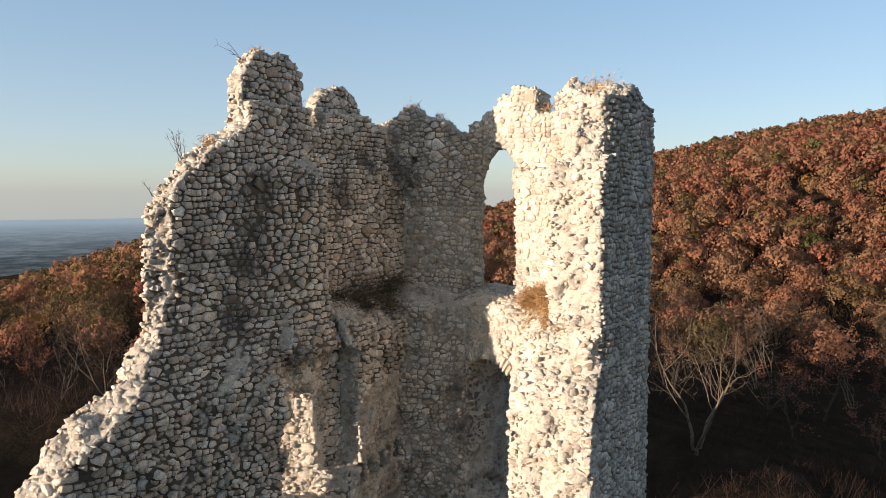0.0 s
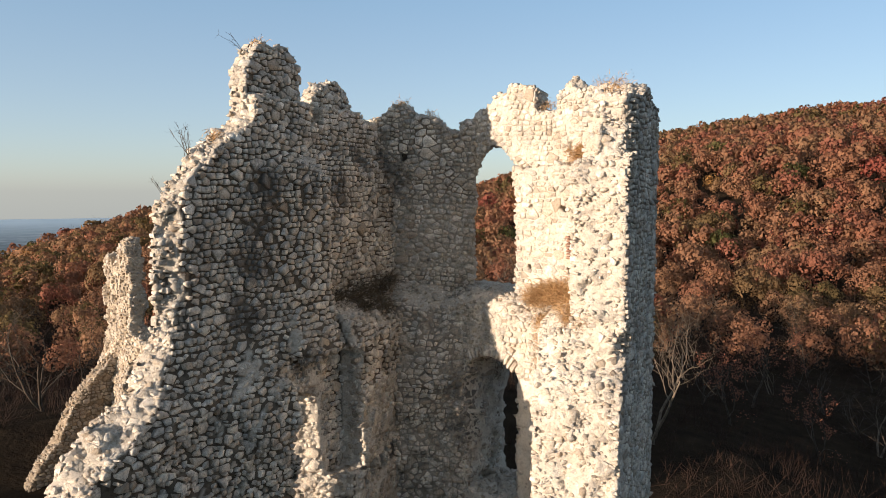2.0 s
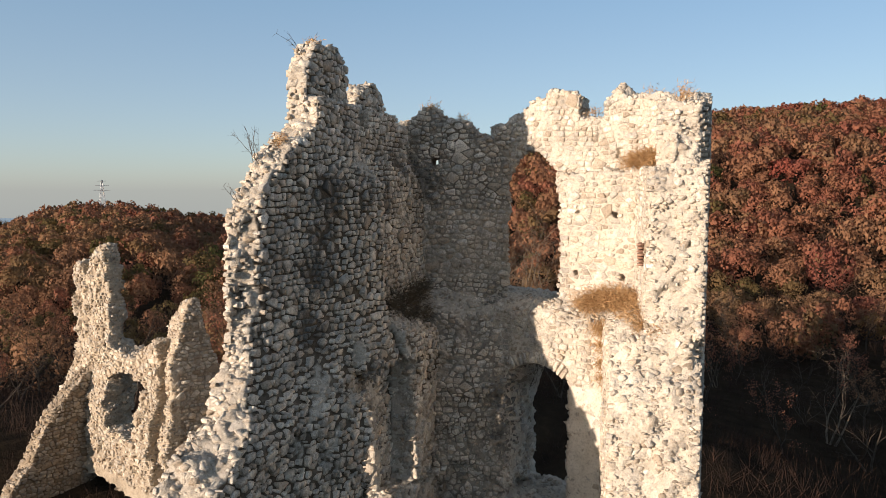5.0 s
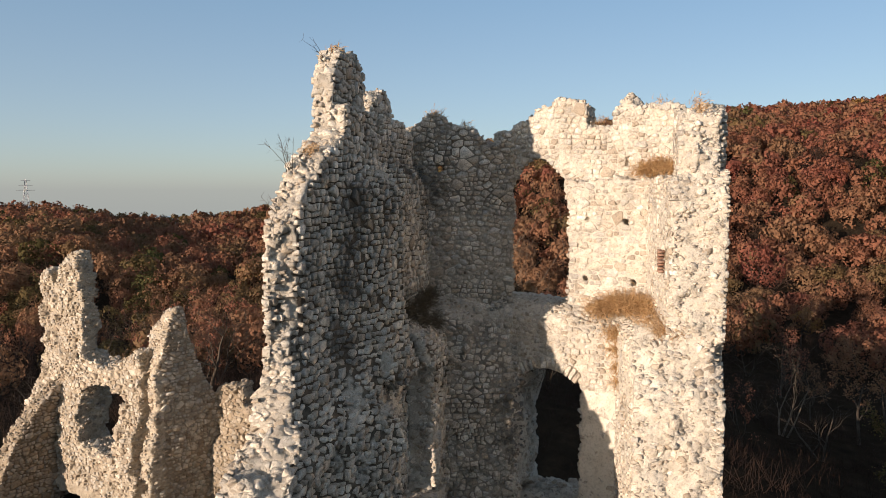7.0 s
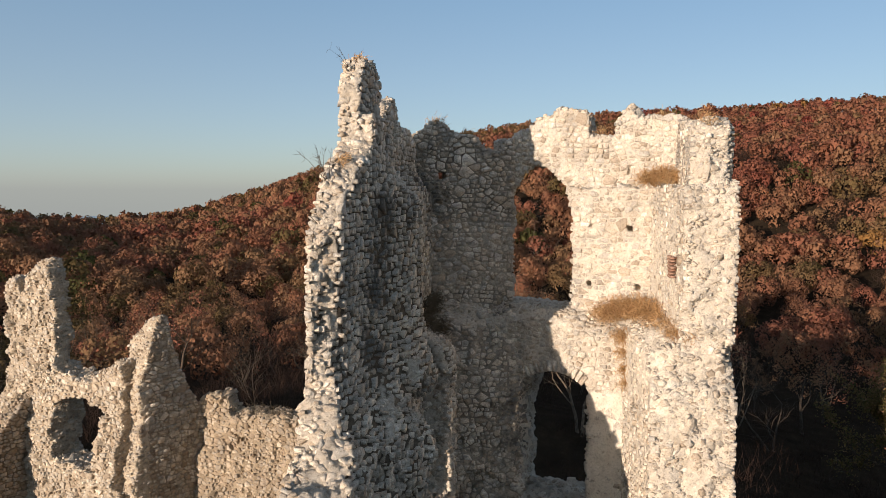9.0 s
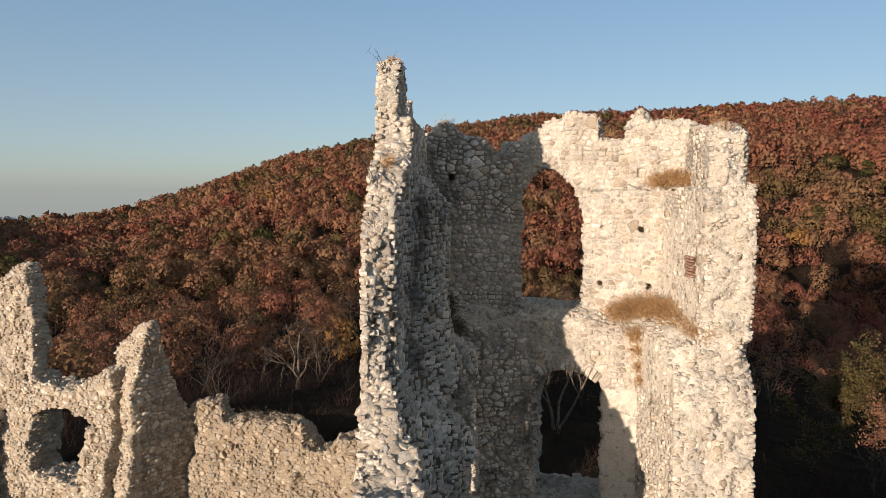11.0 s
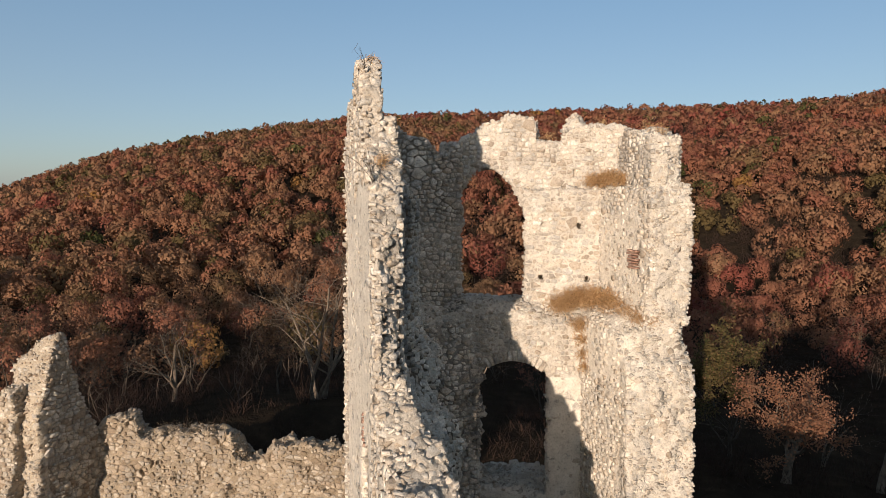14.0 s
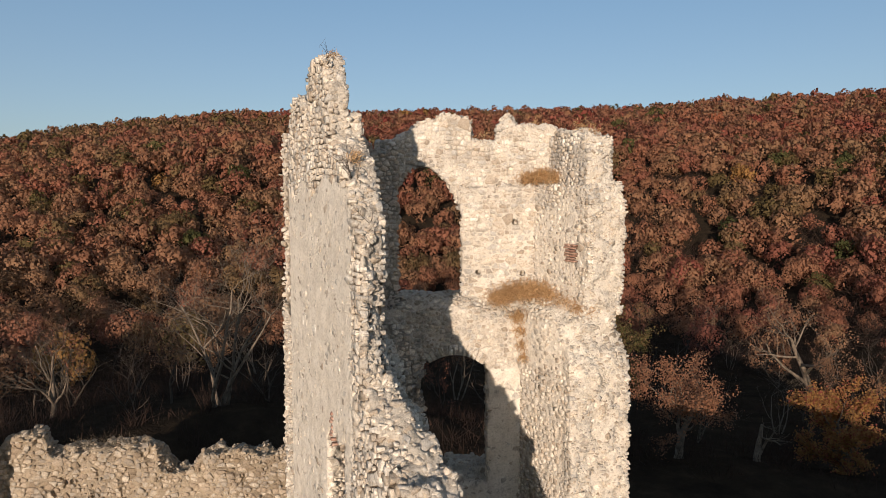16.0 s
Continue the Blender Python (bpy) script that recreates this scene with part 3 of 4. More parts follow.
def annex_wall(u, v, z):
    n = rag(u, v, z, 51)
    top = curve(u, (-5.6, 10.5), (-5.0, 12.0), (-4.75, 16.4), (-4.4, 16.7), (-3.6, 16.85), (-2.8, 17.1), (-2.1, 17.55), (-1.4, 17.6), (-1.25, 17.2), (-1.15, 13.2), (-0.9, 12.8), (1.2, 12.75), (2.0, 13.3), (3.0, 13.8), (3.4, 13.8))
    ok = (z < top + 0.8 * n) & (v > -0.5 * step(z, 12.5, 9) + n) & (v < np.where(z > 13.1, 0.8, 1.1) + n) & (u < 3.4)
    ok &= ~((u > -1.1 + 0.6 * n) & (u < 2.0 + 0.4 * n) & (z > 9.2 + 0.3 * n) & (z < 11.95 - 0.16 * (u - 0.4) ** 2 + 0.3 * n))
    ok &= ~((u > -3.8) & (u < -3.1) & (z > 16.1 + n) & (v < 0.3))
    ok &= ~((np.abs(u + 2.35) < 0.2) & (np.abs(z - 12.95) < 0.13) & (v < 0.5))
    ok &= ~((np.abs(u + 1.7) < 0.15) & (np.abs(z - 12.95) < 0.11) & (v < 0.5))
    return ok & (z > FLOOR_Z)


def cross_wall(u, v, z):
    n = rag(u, v, z, 52)
    top = curve(u, (-0.4, 12.8), (0.0, 13.6), (0.35, 14.6), (0.6, 15.5), (1.1, 15.6), (1.3, 14.4), (1.9, 12.7), (2.4, 11.8), (3, 11))
    top = top - 0.75 * np.clip(v - 0.4, 0, 3)
    start = -0.25 + 0.25 * np.abs(v - 0.1) - 0.35 * step(z, 12, 9)
    return (z < top + 0.8 * n) & (u > start + n) & (u < 3) & (v > 0.15 * n) & (v < 1.9 + n) & (z > FLOOR_Z)


def low_wall(u, v, z):
    n = rag(u, v, z, 53)
    top = curve(u, (-1.6, 10.3), (-0.8, 11.45), (-0.4, 11.9), (0.2, 12.1), (0.75, 12.0), (1.0, 11.4), (3.0, 11.5), (4.65, 11.6), (4.95, 10.9), (5.2, 10.6), (5.7, 10.6), (6.35, 11.3), (7.3, 11.3), (8.3, 11.15), (9.4, 11.45))
    return (z < top + 0.7 * n) & (u > -1.6) & (u < 9.4) & (v > -0.5 * step(z, 11.5, 8) + n) & (v < 1.0 + n) & (z > FLOOR_Z)


def wing_wall(u, v, z):
    n = rag(u, v, z, 54)
    top = curve(u, (-1.3, 12.5), (0, 11.65), (0.7, 11.1), (1.43, 10.5), (1.9, 9.9), (2.5, 8.9), (3.1, 7.7), (3.8, 6.9), (4.6, 5.5))
    return (z < top + 0.9 * n) & (u > -1) & (u < 4.6) & (v > -0.9 + n) & (v < 0.15 * n) & (z > FLOOR_Z)


plain = lambda u, v, z: 0.15 + 0.3 * (vnoise(u, v, z, 3) > 0.2)
ruin_wall("wall_annex", "ruined pale rubble wall with an arched gap and a tall stump", (-13.06, 35.9), (0.576, -0.817), (-5.6, -1.1, 7), (3.4, 1.4, 18.3), annex_wall, 5, (-2, 0, 15), smooth_part=plain, stone=BROWN_LIMESTONE, mortar=BROWN_MORTAR, bed=0.35)
ruin_wall("wall_cross", "peaked broken end of a rubble cross wall", (-10.3, 32.63), (0.86, 0.51), (-1.2, -0.2, 7), (3.0, 2.2, 16), cross_wall, 6, (0.3, 0.3, 14), smooth_part=lambda u, v, z: 0.2 + 0.4 * (u < 0.15), stone=BROWN_LIMESTONE, mortar=BROWN_MORTAR, bed=0.2)
ruin_wall("wall_low", "low ruined outer wall of pale rubble with grass on top", (-7.79, 33.66), (0.646, -0.763), (-1.6, -1.0, 7), (9.4, 1.3, 12.6), low_wall, 7, (2, 0, 11), smooth_part=plain, stone=DULL_LIMESTONE, mortar=DULL_MORTAR, bed=0.35)
ruin_wall("wall_wing", "steeply broken rubble wall sloping to the ground", (-14.8, 38.2), (-0.75, -0.66), (-1, -1.3, 4.5), (4.6, 0.3, 12.8), wing_wall, 8, (1.5, -0.3, 9.5), stone=DULL_LIMESTONE, mortar=DULL_MORTAR, bed=0.1)


# ---------------------------------------------------------------- ground
CX, CY = -4.0, 10.0


def ground_height(x, y):
    x, y = np.asarray(x, float), np.asarray(y, float)
    az = np.degrees(np.arctan2(x - CX, y - CY))
    r = np.hypot(x - CX, y - CY)
    el = curve(az, (-180, -9), (-60, -9), (-32, -6.3), (-26.6, -4.8), (-22.5, -3.3), (-18, -1.8), (-14.6, -0.9), (-11, -0.8), (-7.7, -1.4), (-3, -1.9), (3, -1.5), (7.5, -0.2), (12, 1.35), (16.4, 2.9), (22, 4.2), (28, 5.4), (36, 6.15), (49, 6.4), (66, 6.85), (84, 7.4), (110, 6.8), (140, -3), (180, -9))
    R = curve(az, (-180, 260), (-35, 260), (-15, 420), (0, 420), (12, 480), (30, 470), (80, 430), (180, 260))
    zr = 20.3 + R * np.tan(np.radians(el)) - 8.5
    north = curve(r, (0, 4.6), (27, 5.0), (34, 7.8), (48, 5.2), (80, -1), (130, -4))
    east = curve(r, (0, 7.0), (27, 5.6), (37, 3.0), (42, 1.2), (70, -1.5), (130, -4))
    k = np.maximum(step(az, 15, 65), step(-az, 90, 170))
    near = north * (1 - k) + east * k
    t = np.clip((r - 95) / (R - 95), 0, 1)
    k = step(t, 0, 0.45)
    hill = near * (1 - k) + zr * t ** 0.95 * k
    far = zr + (-135 - zr) * step(r, R, R + 1100)
    z = np.where(r < R, hill, far)
    # unseen mound, added to keep the low sun off the eastern slope
    z = z + 4.4 * (1 - step(np.hypot(x + 2, y - 7), 7, 20))
    return z + 1.6 * fbm(x / 40, y / 40, 0, 71) * step(r, 35, 90) + 6 * fbm(x / 160, y / 160, 0, 75) * step(r, 150, 260) * (1 - step(r, R - 40, R + 20)) * 0.6


def ground_material():
    m, t, b = material("soil_and_hazed_plain", 0.95)
    b.inputs["Specular IOR Level"].default_value = 0.0
    co = coords(t)
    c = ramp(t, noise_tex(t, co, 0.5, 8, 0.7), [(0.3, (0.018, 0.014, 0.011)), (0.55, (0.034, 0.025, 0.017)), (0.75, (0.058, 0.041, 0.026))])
    # far land is greyed and blued to paint distance haze into the colour
    hazed_fields = ramp(t, noise_tex(t, co, 0.011, 8, 0.7), [(0.38, (0.06, 0.078, 0.08)), (0.5, (0.12, 0.145, 0.155)), (0.6, (0.23, 0.25, 0.26))])
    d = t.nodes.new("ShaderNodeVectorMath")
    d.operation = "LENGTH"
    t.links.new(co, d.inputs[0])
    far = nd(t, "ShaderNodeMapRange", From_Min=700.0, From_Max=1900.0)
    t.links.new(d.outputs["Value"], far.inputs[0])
    # painted haze: the land pales to the horizon's tone beyond 1.9 km
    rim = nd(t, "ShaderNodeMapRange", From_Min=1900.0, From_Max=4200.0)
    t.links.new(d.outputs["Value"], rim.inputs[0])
    hazed_plain = mix(t, rim.outputs[0], hazed_fields, (0.50, 0.60, 0.65))
    t.links.new(mix(t, far.outputs[0], c, hazed_plain), b.inputs["Base Color"])
    bump(t, b, noise_tex(t, co, 3, 6), 0.8, 0.2)
    return m


def make_ground():
    rr = np.concatenate([np.linspace(0, 60, 26), np.geomspace(62, 560, 80), np.geomspace(580, 4700, 40)])
    aa = np.radians(np.arange(0, 360, 1.5))
    Rg, A = np.meshgrid(rr, aa, indexing="ij")
    X, Y = CX + Rg * np.sin(A), CY + Rg * np.cos(A)
    Zg = ground_height(X, Y)
    n, m = X.shape
    i = np.arange(n * m).reshape(n, m)
    q = np.stack([i[:-1], i[1:], np.roll(i, -1, 1)[1:], np.roll(i, -1, 1)[:-1]], -1).reshape(-1, 4)
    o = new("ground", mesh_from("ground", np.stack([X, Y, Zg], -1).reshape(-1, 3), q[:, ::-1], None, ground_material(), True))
    tagged(o, "wooded hillside ground of dark soil and leaf litter, far plain coloured with haze", "ground", kind="structure")


make_ground()


# ---------------------------------------------------------------- trees
def foliage_material():
    m, t, b = material("autumn_leaves", 0.8)
    a = t.nodes.new("ShaderNodeAttribute")
    a.attribute_name = "tint"
    # the brown and russet stops hold some extra blue as painted haze
    c = ramp(t, a.outputs["Fac"], [(0.0, (0.068, 0.079, 0.027)), (0.12, (0.115, 0.089, 0.033)), (0.3, (0.285, 0.162, 0.09)), (0.55, (0.29, 0.128, 0.076)), (0.78, (0.265, 0.096, 0.066)), (0.93, (0.265, 0.07, 0.05)), (1.0, (0.329, 0.177, 0.061))])
    g = t.nodes.new("ShaderNodeNewGeometry")
    c = mix(t, 0.7, c, ramp(t, g.outputs["Random Per Island"], [(0, (0.8, 0.8, 0.8)), (1, (1.22, 1.2, 1.15))]), "MULTIPLY")
    t.links.new(c, b.inputs["Base Color"])
    thin = t.nodes.new("ShaderNodeBsdfTranslucent")
    t.links.new(c, thin.inputs["Color"])
    both = nd(t, "ShaderNodeMixShader", Fac=0.42)
    t.links.new(b.outputs[0], both.inputs[1])
    t.links.new(thin.outputs[0], both.inputs[2])
    t.links.new(both.outputs[0], [n for n in t.nodes if n.type == "OUTPUT_MATERIAL"][0].inputs["Surface"])
    return m


def bark_material(name, light, dark):
    m, t, b = material(name, 0.9)
    co = coords(t)
    t.links.new(ramp(t, noise_tex(t, co, 3.5, 6), [(0.35, dark), (0.65, light)]), b.inputs["Base Color"])
    bump(t, b, noise_tex(t, co, 20, 4), 0.6, 0.02)
    return m


LEAVES = foliage_material()
PALE_BARK = bark_material("pale_bark", (0.21, 0.16, 0.115), (0.09, 0.07, 0.052))
DARK_BARK = bark_material("dark_bark", (0.10, 0.075, 0.055), (0.045, 0.036, 0.027))

BRUSH_BARK = bark_material("twig_bark", (0.05, 0.028, 0.019), (0.02, 0.012, 0.009))


def crown_shape(rng, count, size, blobs=22):
    """Leaf sprays on a lumpy crown of radius about 1, as loose bent quads."""
    bc = unit(rng.normal(0, 1, (blobs, 3)) + np.array([0, 0, 0.25])) * np.array([0.68, 0.68, 0.58]) * rng.uniform(0.75, 1.08, (blobs, 1))
    br = rng.uniform(0.24, 0.42, blobs)
    k = rng.integers(0, blobs, count)
    d = unit(rng.normal(0, 1, (count, 3)) + 0.7 * unit(bc[k]))
    out = unit(d + 0.35 * unit(bc[k]) + rng.normal(0, 0.12, (count, 3)))
    p = bc[k] + d * br[k][:, None] * rng.uniform(0.85, 1.06, (count, 1))
    nrm = unit(d + rng.normal(0, 0.26, (count, 3)))
    a = unit(np.cross(nrm, rng.normal(0, 1, (count, 3))))
    b = np.cross(nrm, a)
    s = size * rng.uniform(0.6, 1.35, (count, 1))
    bend = nrm * s * 0.3
    return np.stack([p - a * s - bend, p - b * s * 0.75, p + a * s - bend, p + b * s * 0.75], 1), np.repeat(out[:, None], 4, 1)


def far_woods():
    rng = np.random.default_rng(8)
    kinds = [[crown_shape(rng, n, q) for _ in range(7)] for n, q in ((900, 0.059), (420, 0.088), (190, 0.132), (90, 0.182))]
    twiggy = []
    for _ in range(4):
        n = 170
        d = unit(rng.normal(0, 1, (n, 3)) * np.array([1, 1, 0.7]) + np.array([0, 0, 0.9]))
        root = rng.normal(0, 0.3, (n, 3)) + d * rng.uniform(0, 0.5, (n, 1)) - np.array([0, 0, 0.5])
        side = unit(np.cross(d, rng.normal(0, 1, (n, 3)))) * 0.0075
        tip = root + unit(d + rng.normal(0, 0.35, (n, 3))) * rng.uniform(0.3, 0.9, (n, 1))
        twiggy.append(np.stack([root - side, root + side, tip + side * 0.4, tip - side * 0.4], 1))
    gap = 6.5
    gx, gy = np.meshgrid(np.arange(-420, 520, gap), np.arange(0, 560, gap))
    pts = np.stack([gx.ravel(), gy.ravel()], 1) + rng.uniform(-0.48, 0.48, (gx.size, 2)) * gap
    az = np.degrees(np.arctan2(pts[:, 0] - CX, pts[:, 1] - CY))
    r = np.hypot(pts[:, 0] - CX, pts[:, 1] - CY)
    R = curve(az, (-180, 260), (-35, 260), (-15, 420), (0, 420), (12, 480), (30, 470), (80, 430), (180, 260))
    ok = (az > -48) & (az < 97) & (r > curve(az, (-48, 62), (22, 66), (48, 90)) + 20 * vnoise(pts[:, 0] / 18, pts[:, 1] / 18, 0, 3)) & (r < R + 12)
    pts, r = pts[ok], r[ok]
    zz = ground_height(pts[:, 0], pts[:, 1])
    patch = fbm(pts[:, 0] / 55, pts[:, 1] / 55, 0, 91)
    tints = np.clip(curve(np.degrees(np.arctan2(pts[:, 0] - CX, pts[:, 1] - CY)), (-40, 0.28), (-16, 0.32), (0, 0.5), (20, 0.34), (32, 0.4), (48, 0.53), (70, 0.53)) + 0.26 * patch + rng.normal(0, 0.15, len(pts)), 0.15, 0.95)
    pick = rng.random(len(pts))
    tints[pick < 0.006] = 1.0
    green = (pick > 0.97) & (r > 120)
    tints[green] = rng.uniform(0.02, 0.14, green.sum())
    bare = (rng.random(len(pts)) < 0.06 + 0.4 * (1 - step(r, 80, 140))) | ((vnoise(pts[:, 0] / 45, pts[:, 1] / 45, 5, 17) > 0.62) & (pick < 0.5))
    V, T, N, B = [], [], [], []
    for (x, y), z, ti, rr, nb in zip(pts, zz, tints, r, bare):
        rad = rng.uniform(3.0, 4.8) * (0.75 if rr < 140 else 1)
        s, nm = (twiggy[rng.integers(0, 4)], None) if nb else kinds[0 if rr < 155 else 1 if rr < 230 else 2 if rr < 340 else 3][rng.integers(0, 7)]
        hgt = rad * rng.uniform(0.95, 1.25)
        c, sn = math.cos(a := rng.uniform(0, 6.28)), math.sin(a)
        turn = np.array([[c, sn, 0], [-sn, c, 0], [0, 0, 1]])
        q = (s @ turn) * np.array([rad, rad, hgt]) + np.array([x, y, z + hgt * 0.75 + rng.uniform(0, 1.0)])
        if nb:
            B.append(q.reshape(-1, 3).astype(np.float32))
        else:
            V.append(q.reshape(-1, 3).astype(np.float32))
            N.append((nm @ turn).reshape(-1, 3).astype(np.float32))
            T.append(np.full(len(s) * 4, ti, np.float32))
    V, T, N, B = np.concatenate(V), np.concatenate(T), np.concatenate(N), np.concatenate(B)
    me = mesh_from("woods", V, np.arange(len(V)).reshape(-1, 4), None, LEAVES, True)
    me.attributes.new("tint", "FLOAT", "POINT").data.foreach_set("value", T)
    me.normals_split_custom_set_from_vertices(N)
    tagged(new("woods", me), "dense autumn oak wood in russet and brown on the hillside", "forest", kind="stuff")
    me = mesh_from("bare_woods", B, np.arange(len(B)).reshape(-1, 4), None, BRUSH_BARK)
    tagged(new("bare_woods", me), "leafless grey-brown trees among the autumn wood", "forest", kind="stuff")


far_woods()


def tube(path, radii, sides):
    """A tapered tube along a path: vertices and quads."""
    path, radii = np.asarray(path, float), np.asarray(radii, float)
    d = unit(np.gradient(path, axis=0))
    ref = np.array([0.31, 0.17, 0.93]) if abs(d[0, 2]) < 0.9 else np.array([1.0, 0.2, 0.1])
    a = unit(np.cross(d, ref))
    b = np.cross(d, a)
    ang = np.arange(sides) * 2 * math.pi / sides
    ring = path[:, None] + radii[:, None, None] * (np.cos(ang)[None, :, None] * a[:, None] + np.sin(ang)[None, :, None] * b[:, None])
    n = len(path)
    i = np.arange(n * sides).reshape(n, sides)
    q = np.stack([i[:-1], np.roll(i, -1, 1)[:-1], np.roll(i, -1, 1)[1:], i[1:]], -1).reshape(-1, 4)
    return ring.reshape(-1, 3), q


def grow(rng, start, way, length, radius, wiggle, lift, n=6):
    p, d, out = np.array(start, float), unit(np.array(way, float)), []
    for k in range(n):
        out.append(p.copy())
        d = unit(d + rng.normal(0, wiggle, 3) + np.array([0, 0, lift]))
        p = p + d * length / (n - 1)
    return np.array(out), np.linspace(radius, radius * 0.35, n)


def join(pieces):
    V, Q, n = [], [], 0
    for v, q in pieces:
        V.append(v)
        Q.append(q + n)
        n += len(v)
    return np.concatenate(V), np.concatenate(Q)


def make_tree(name, label, seed, height, radius, bark, spread=0.8, stems=1, limbs=6, twigs=8, leaves=0, tint=0.4, leaf=0.12, lean=(0, 0), group=""):
    rng = np.random.default_rng(seed)
    thing = new(name)
    tagged(thing, label, "tree", group)
    trunk, boughs, tips = [], [], []
    for s in range(stems):
        a = rng.uniform(0, 6.28)
        way = np.array([lean[0] + (stems > 1) * 0.45 * math.cos(a), lean[1] + (stems > 1) * 0.45 * math.sin(a), 1.0])
        p, r = grow(rng, (0.15 * s * math.cos(a), 0.15 * s * math.sin(a), -0.3), way, height * rng.uniform(0.5, 0.66), radius / stems ** 0.4, 0.13, 0.05, 8)
        r[0] *= 1.35
        trunk.append(tube(p, r, 8))
        for k in range(limbs):
            i = rng.integers(2, 8) if k else 7
            a = rng.uniform(0, 6.28) + k * 2.4
            way = np.array([math.cos(a) * spread, math.sin(a) * spread, rng.uniform(0.3, 1.0)])
            q, rq = grow(rng, p[i], way, height * rng.uniform(0.28, 0.5), r[i] * 0.62, 0.2, 0.06, 7)
            boughs.append(tube(q, rq, 6))
            for j in range(4):
                m = rng.integers(2, 7)
                way = unit(q[m] - q[m - 1]) + rng.normal(0, 0.6, 3) + np.array([0, 0, 0.15])
                e, re_ = grow(rng, q[m], way, height * rng.uniform(0.14, 0.28), rq[m] * 0.55, 0.22, 0.05, 5)
                boughs.append(tube(e, re_, 3))
                for _ in range(twigs):
                    f = rng.integers(1, 5)
                    way = unit(e[f] - e[f - 1]) + rng.normal(0, 0.7, 3) + np.array([0, 0, 0.15])
                    g, rg = grow(rng, e[f], way, height * rng.uniform(0.06, 0.15), max(re_[f] * 0.45, 0.008), 0.2, 0.03, 4)
                    boughs.append(tube(g, rg, 3))
                    tips.append(g)
    for nm, pieces in (("trunk", trunk), ("limbwork", boughs)):
        v, q = join(pieces)
        o = new(nm, mesh_from(nm, v, q, None, bark, True))
        o.parent = thing
    if leaves:
        g = np.concatenate(tips)
        c = g[rng.integers(0, len(g), leaves)] + rng.normal(0, 0.16, (leaves, 3))
        nrm = unit(rng.normal(0, 1, (leaves, 3)) + np.array([0, 0, 0.6]))
        a = unit(np.cross(nrm, rng.normal(0, 1, (leaves, 3))))
        b = np.cross(nrm, a)
        s = leaf * rng.uniform(0.6, 1.4, (leaves, 1))
        v = np.stack([c - a * s, c - b * s * 0.6 + nrm * s * 0.15, c + a * s, c + b * s * 0.6 + nrm * s * 0.15], 1).reshape(-1, 3)
        me = mesh_from("crown", v, np.arange(len(v)).reshape(-1, 4), None, LEAVES)
        me.attributes.new("tint", "FLOAT", "POINT").data.foreach_set("value", np.clip(np.repeat(tint + rng.normal(0, 0.05, leaves), 4), 0, 1).astype(np.float32))
        o = new("crown", me)
        o.parent = thing
    return thing


def plant(tree, x, y, turn=0, scale=1.0, dz=0.0):
    tree.matrix_basis = pose(x, y, float(ground_height(x, y)) - 0.1 + dz, 0, 0, turn) @ Matrix.Scale(scale, 4)
    return tree


plant(make_tree("oak_tree", "old oak with a sparse brown crown on the slope", 31, 6.9, 0.26, PALE_BARK, 0.9, 1, 8, 8, 9500, 0.45, 0.062), 21.5, 20.5)
plant(make_tree("oak_tree", "pale half-dead oak with bare crooked limbs", 32, 13.0, 0.42, PALE_BARK, 1.3, 1, 7, 7, 1200, 0.35, 0.11), 64, 20.9)
plant(make_tree("oak_tree", "oak with bright yellow-brown autumn leaves", 33, 5.6, 0.24, PALE_BARK, 1.0, 1, 9, 8, 15000, 1.0, 0.075), 27.5, 13.0)
plant(make_tree("dead_tree", "broken pale dead tree with one bent branch", 34, 4.0, 0.24, PALE_BARK, 1.4, 1, 3, 2), 25.5, 17.2)
plant(make_tree("ash_tree", "bare pale tree with several spreading stems", 35, 12.5, 0.24, PALE_BARK, 0.75, 5, 5, 6), 8.2, 44.5)
plant(make_tree("maple_tree", "slender tree with olive and yellow leaves", 36, 8.5, 0.16, DARK_BARK, 0.42, 1, 8, 8, 12000, 0.13, 0.078), 28.6, 26.9)
plant(make_tree("ash_tree", "bare pale tree leaning beside the tower", 37, 8.0, 0.17, PALE_BARK, 0.5, 3, 4, 5, 0, 0, 0, (0.25, 0.0)), 13.4, 37.0)
plant(make_tree("ash_tree", "bare pale crooked tree below the wall", 38, 8.5, 0.2, PALE_BARK, 0.9, 1, 6, 7), 3.5, 56.5)


def slope_trees():
    rng = np.random.default_rng(77)
    kinds = [make_tree("bare_tree", "bare brown tree among the slope brush", 50 + k, 8.0, 0.14, (DARK_BARK, DARK_BARK, PALE_BARK)[k % 3], 0.7, 1 + k % 3, 5 - (k % 3), 4, (1500, 0, 0, 700, 0)[k], 0.35 + 0.1 * k, 0.085, (0, 0), "bare trees on the slope") for k in range(5)]
    placed = []
    used = set()
    for _ in range(4000):
        az, r = rng.uniform(-42, 95), rng.uniform(36, 118)
        x, y = CX + r * math.sin(radians(az)), CY + r * math.cos(radians(az))
        if any((x - a) ** 2 + (y - b) ** 2 < (4.2 + r * 0.02) ** 2 for a, b in placed) or (x + 6) ** 2 + (y - 30) ** 2 < 17 ** 2 or math.hypot(x - 24, y - 20) < 13:
            continue
        placed.append((x, y))
        k = int(rng.integers(0, 5))
        m = pose(x, y, float(ground_height(x, y)) - 0.15, 0, 0, rng.uniform(0, 360)) @ Matrix.Scale(rng.uniform(0.55, 1.05), 4)
        if k in used:
            o = copy_thing(kinds[k], m)
            o.matrix_basis = m
        else:
            used.add(k)
            kinds[k].matrix_basis = m
        if len(placed) >= 165:
            break


slope_trees()


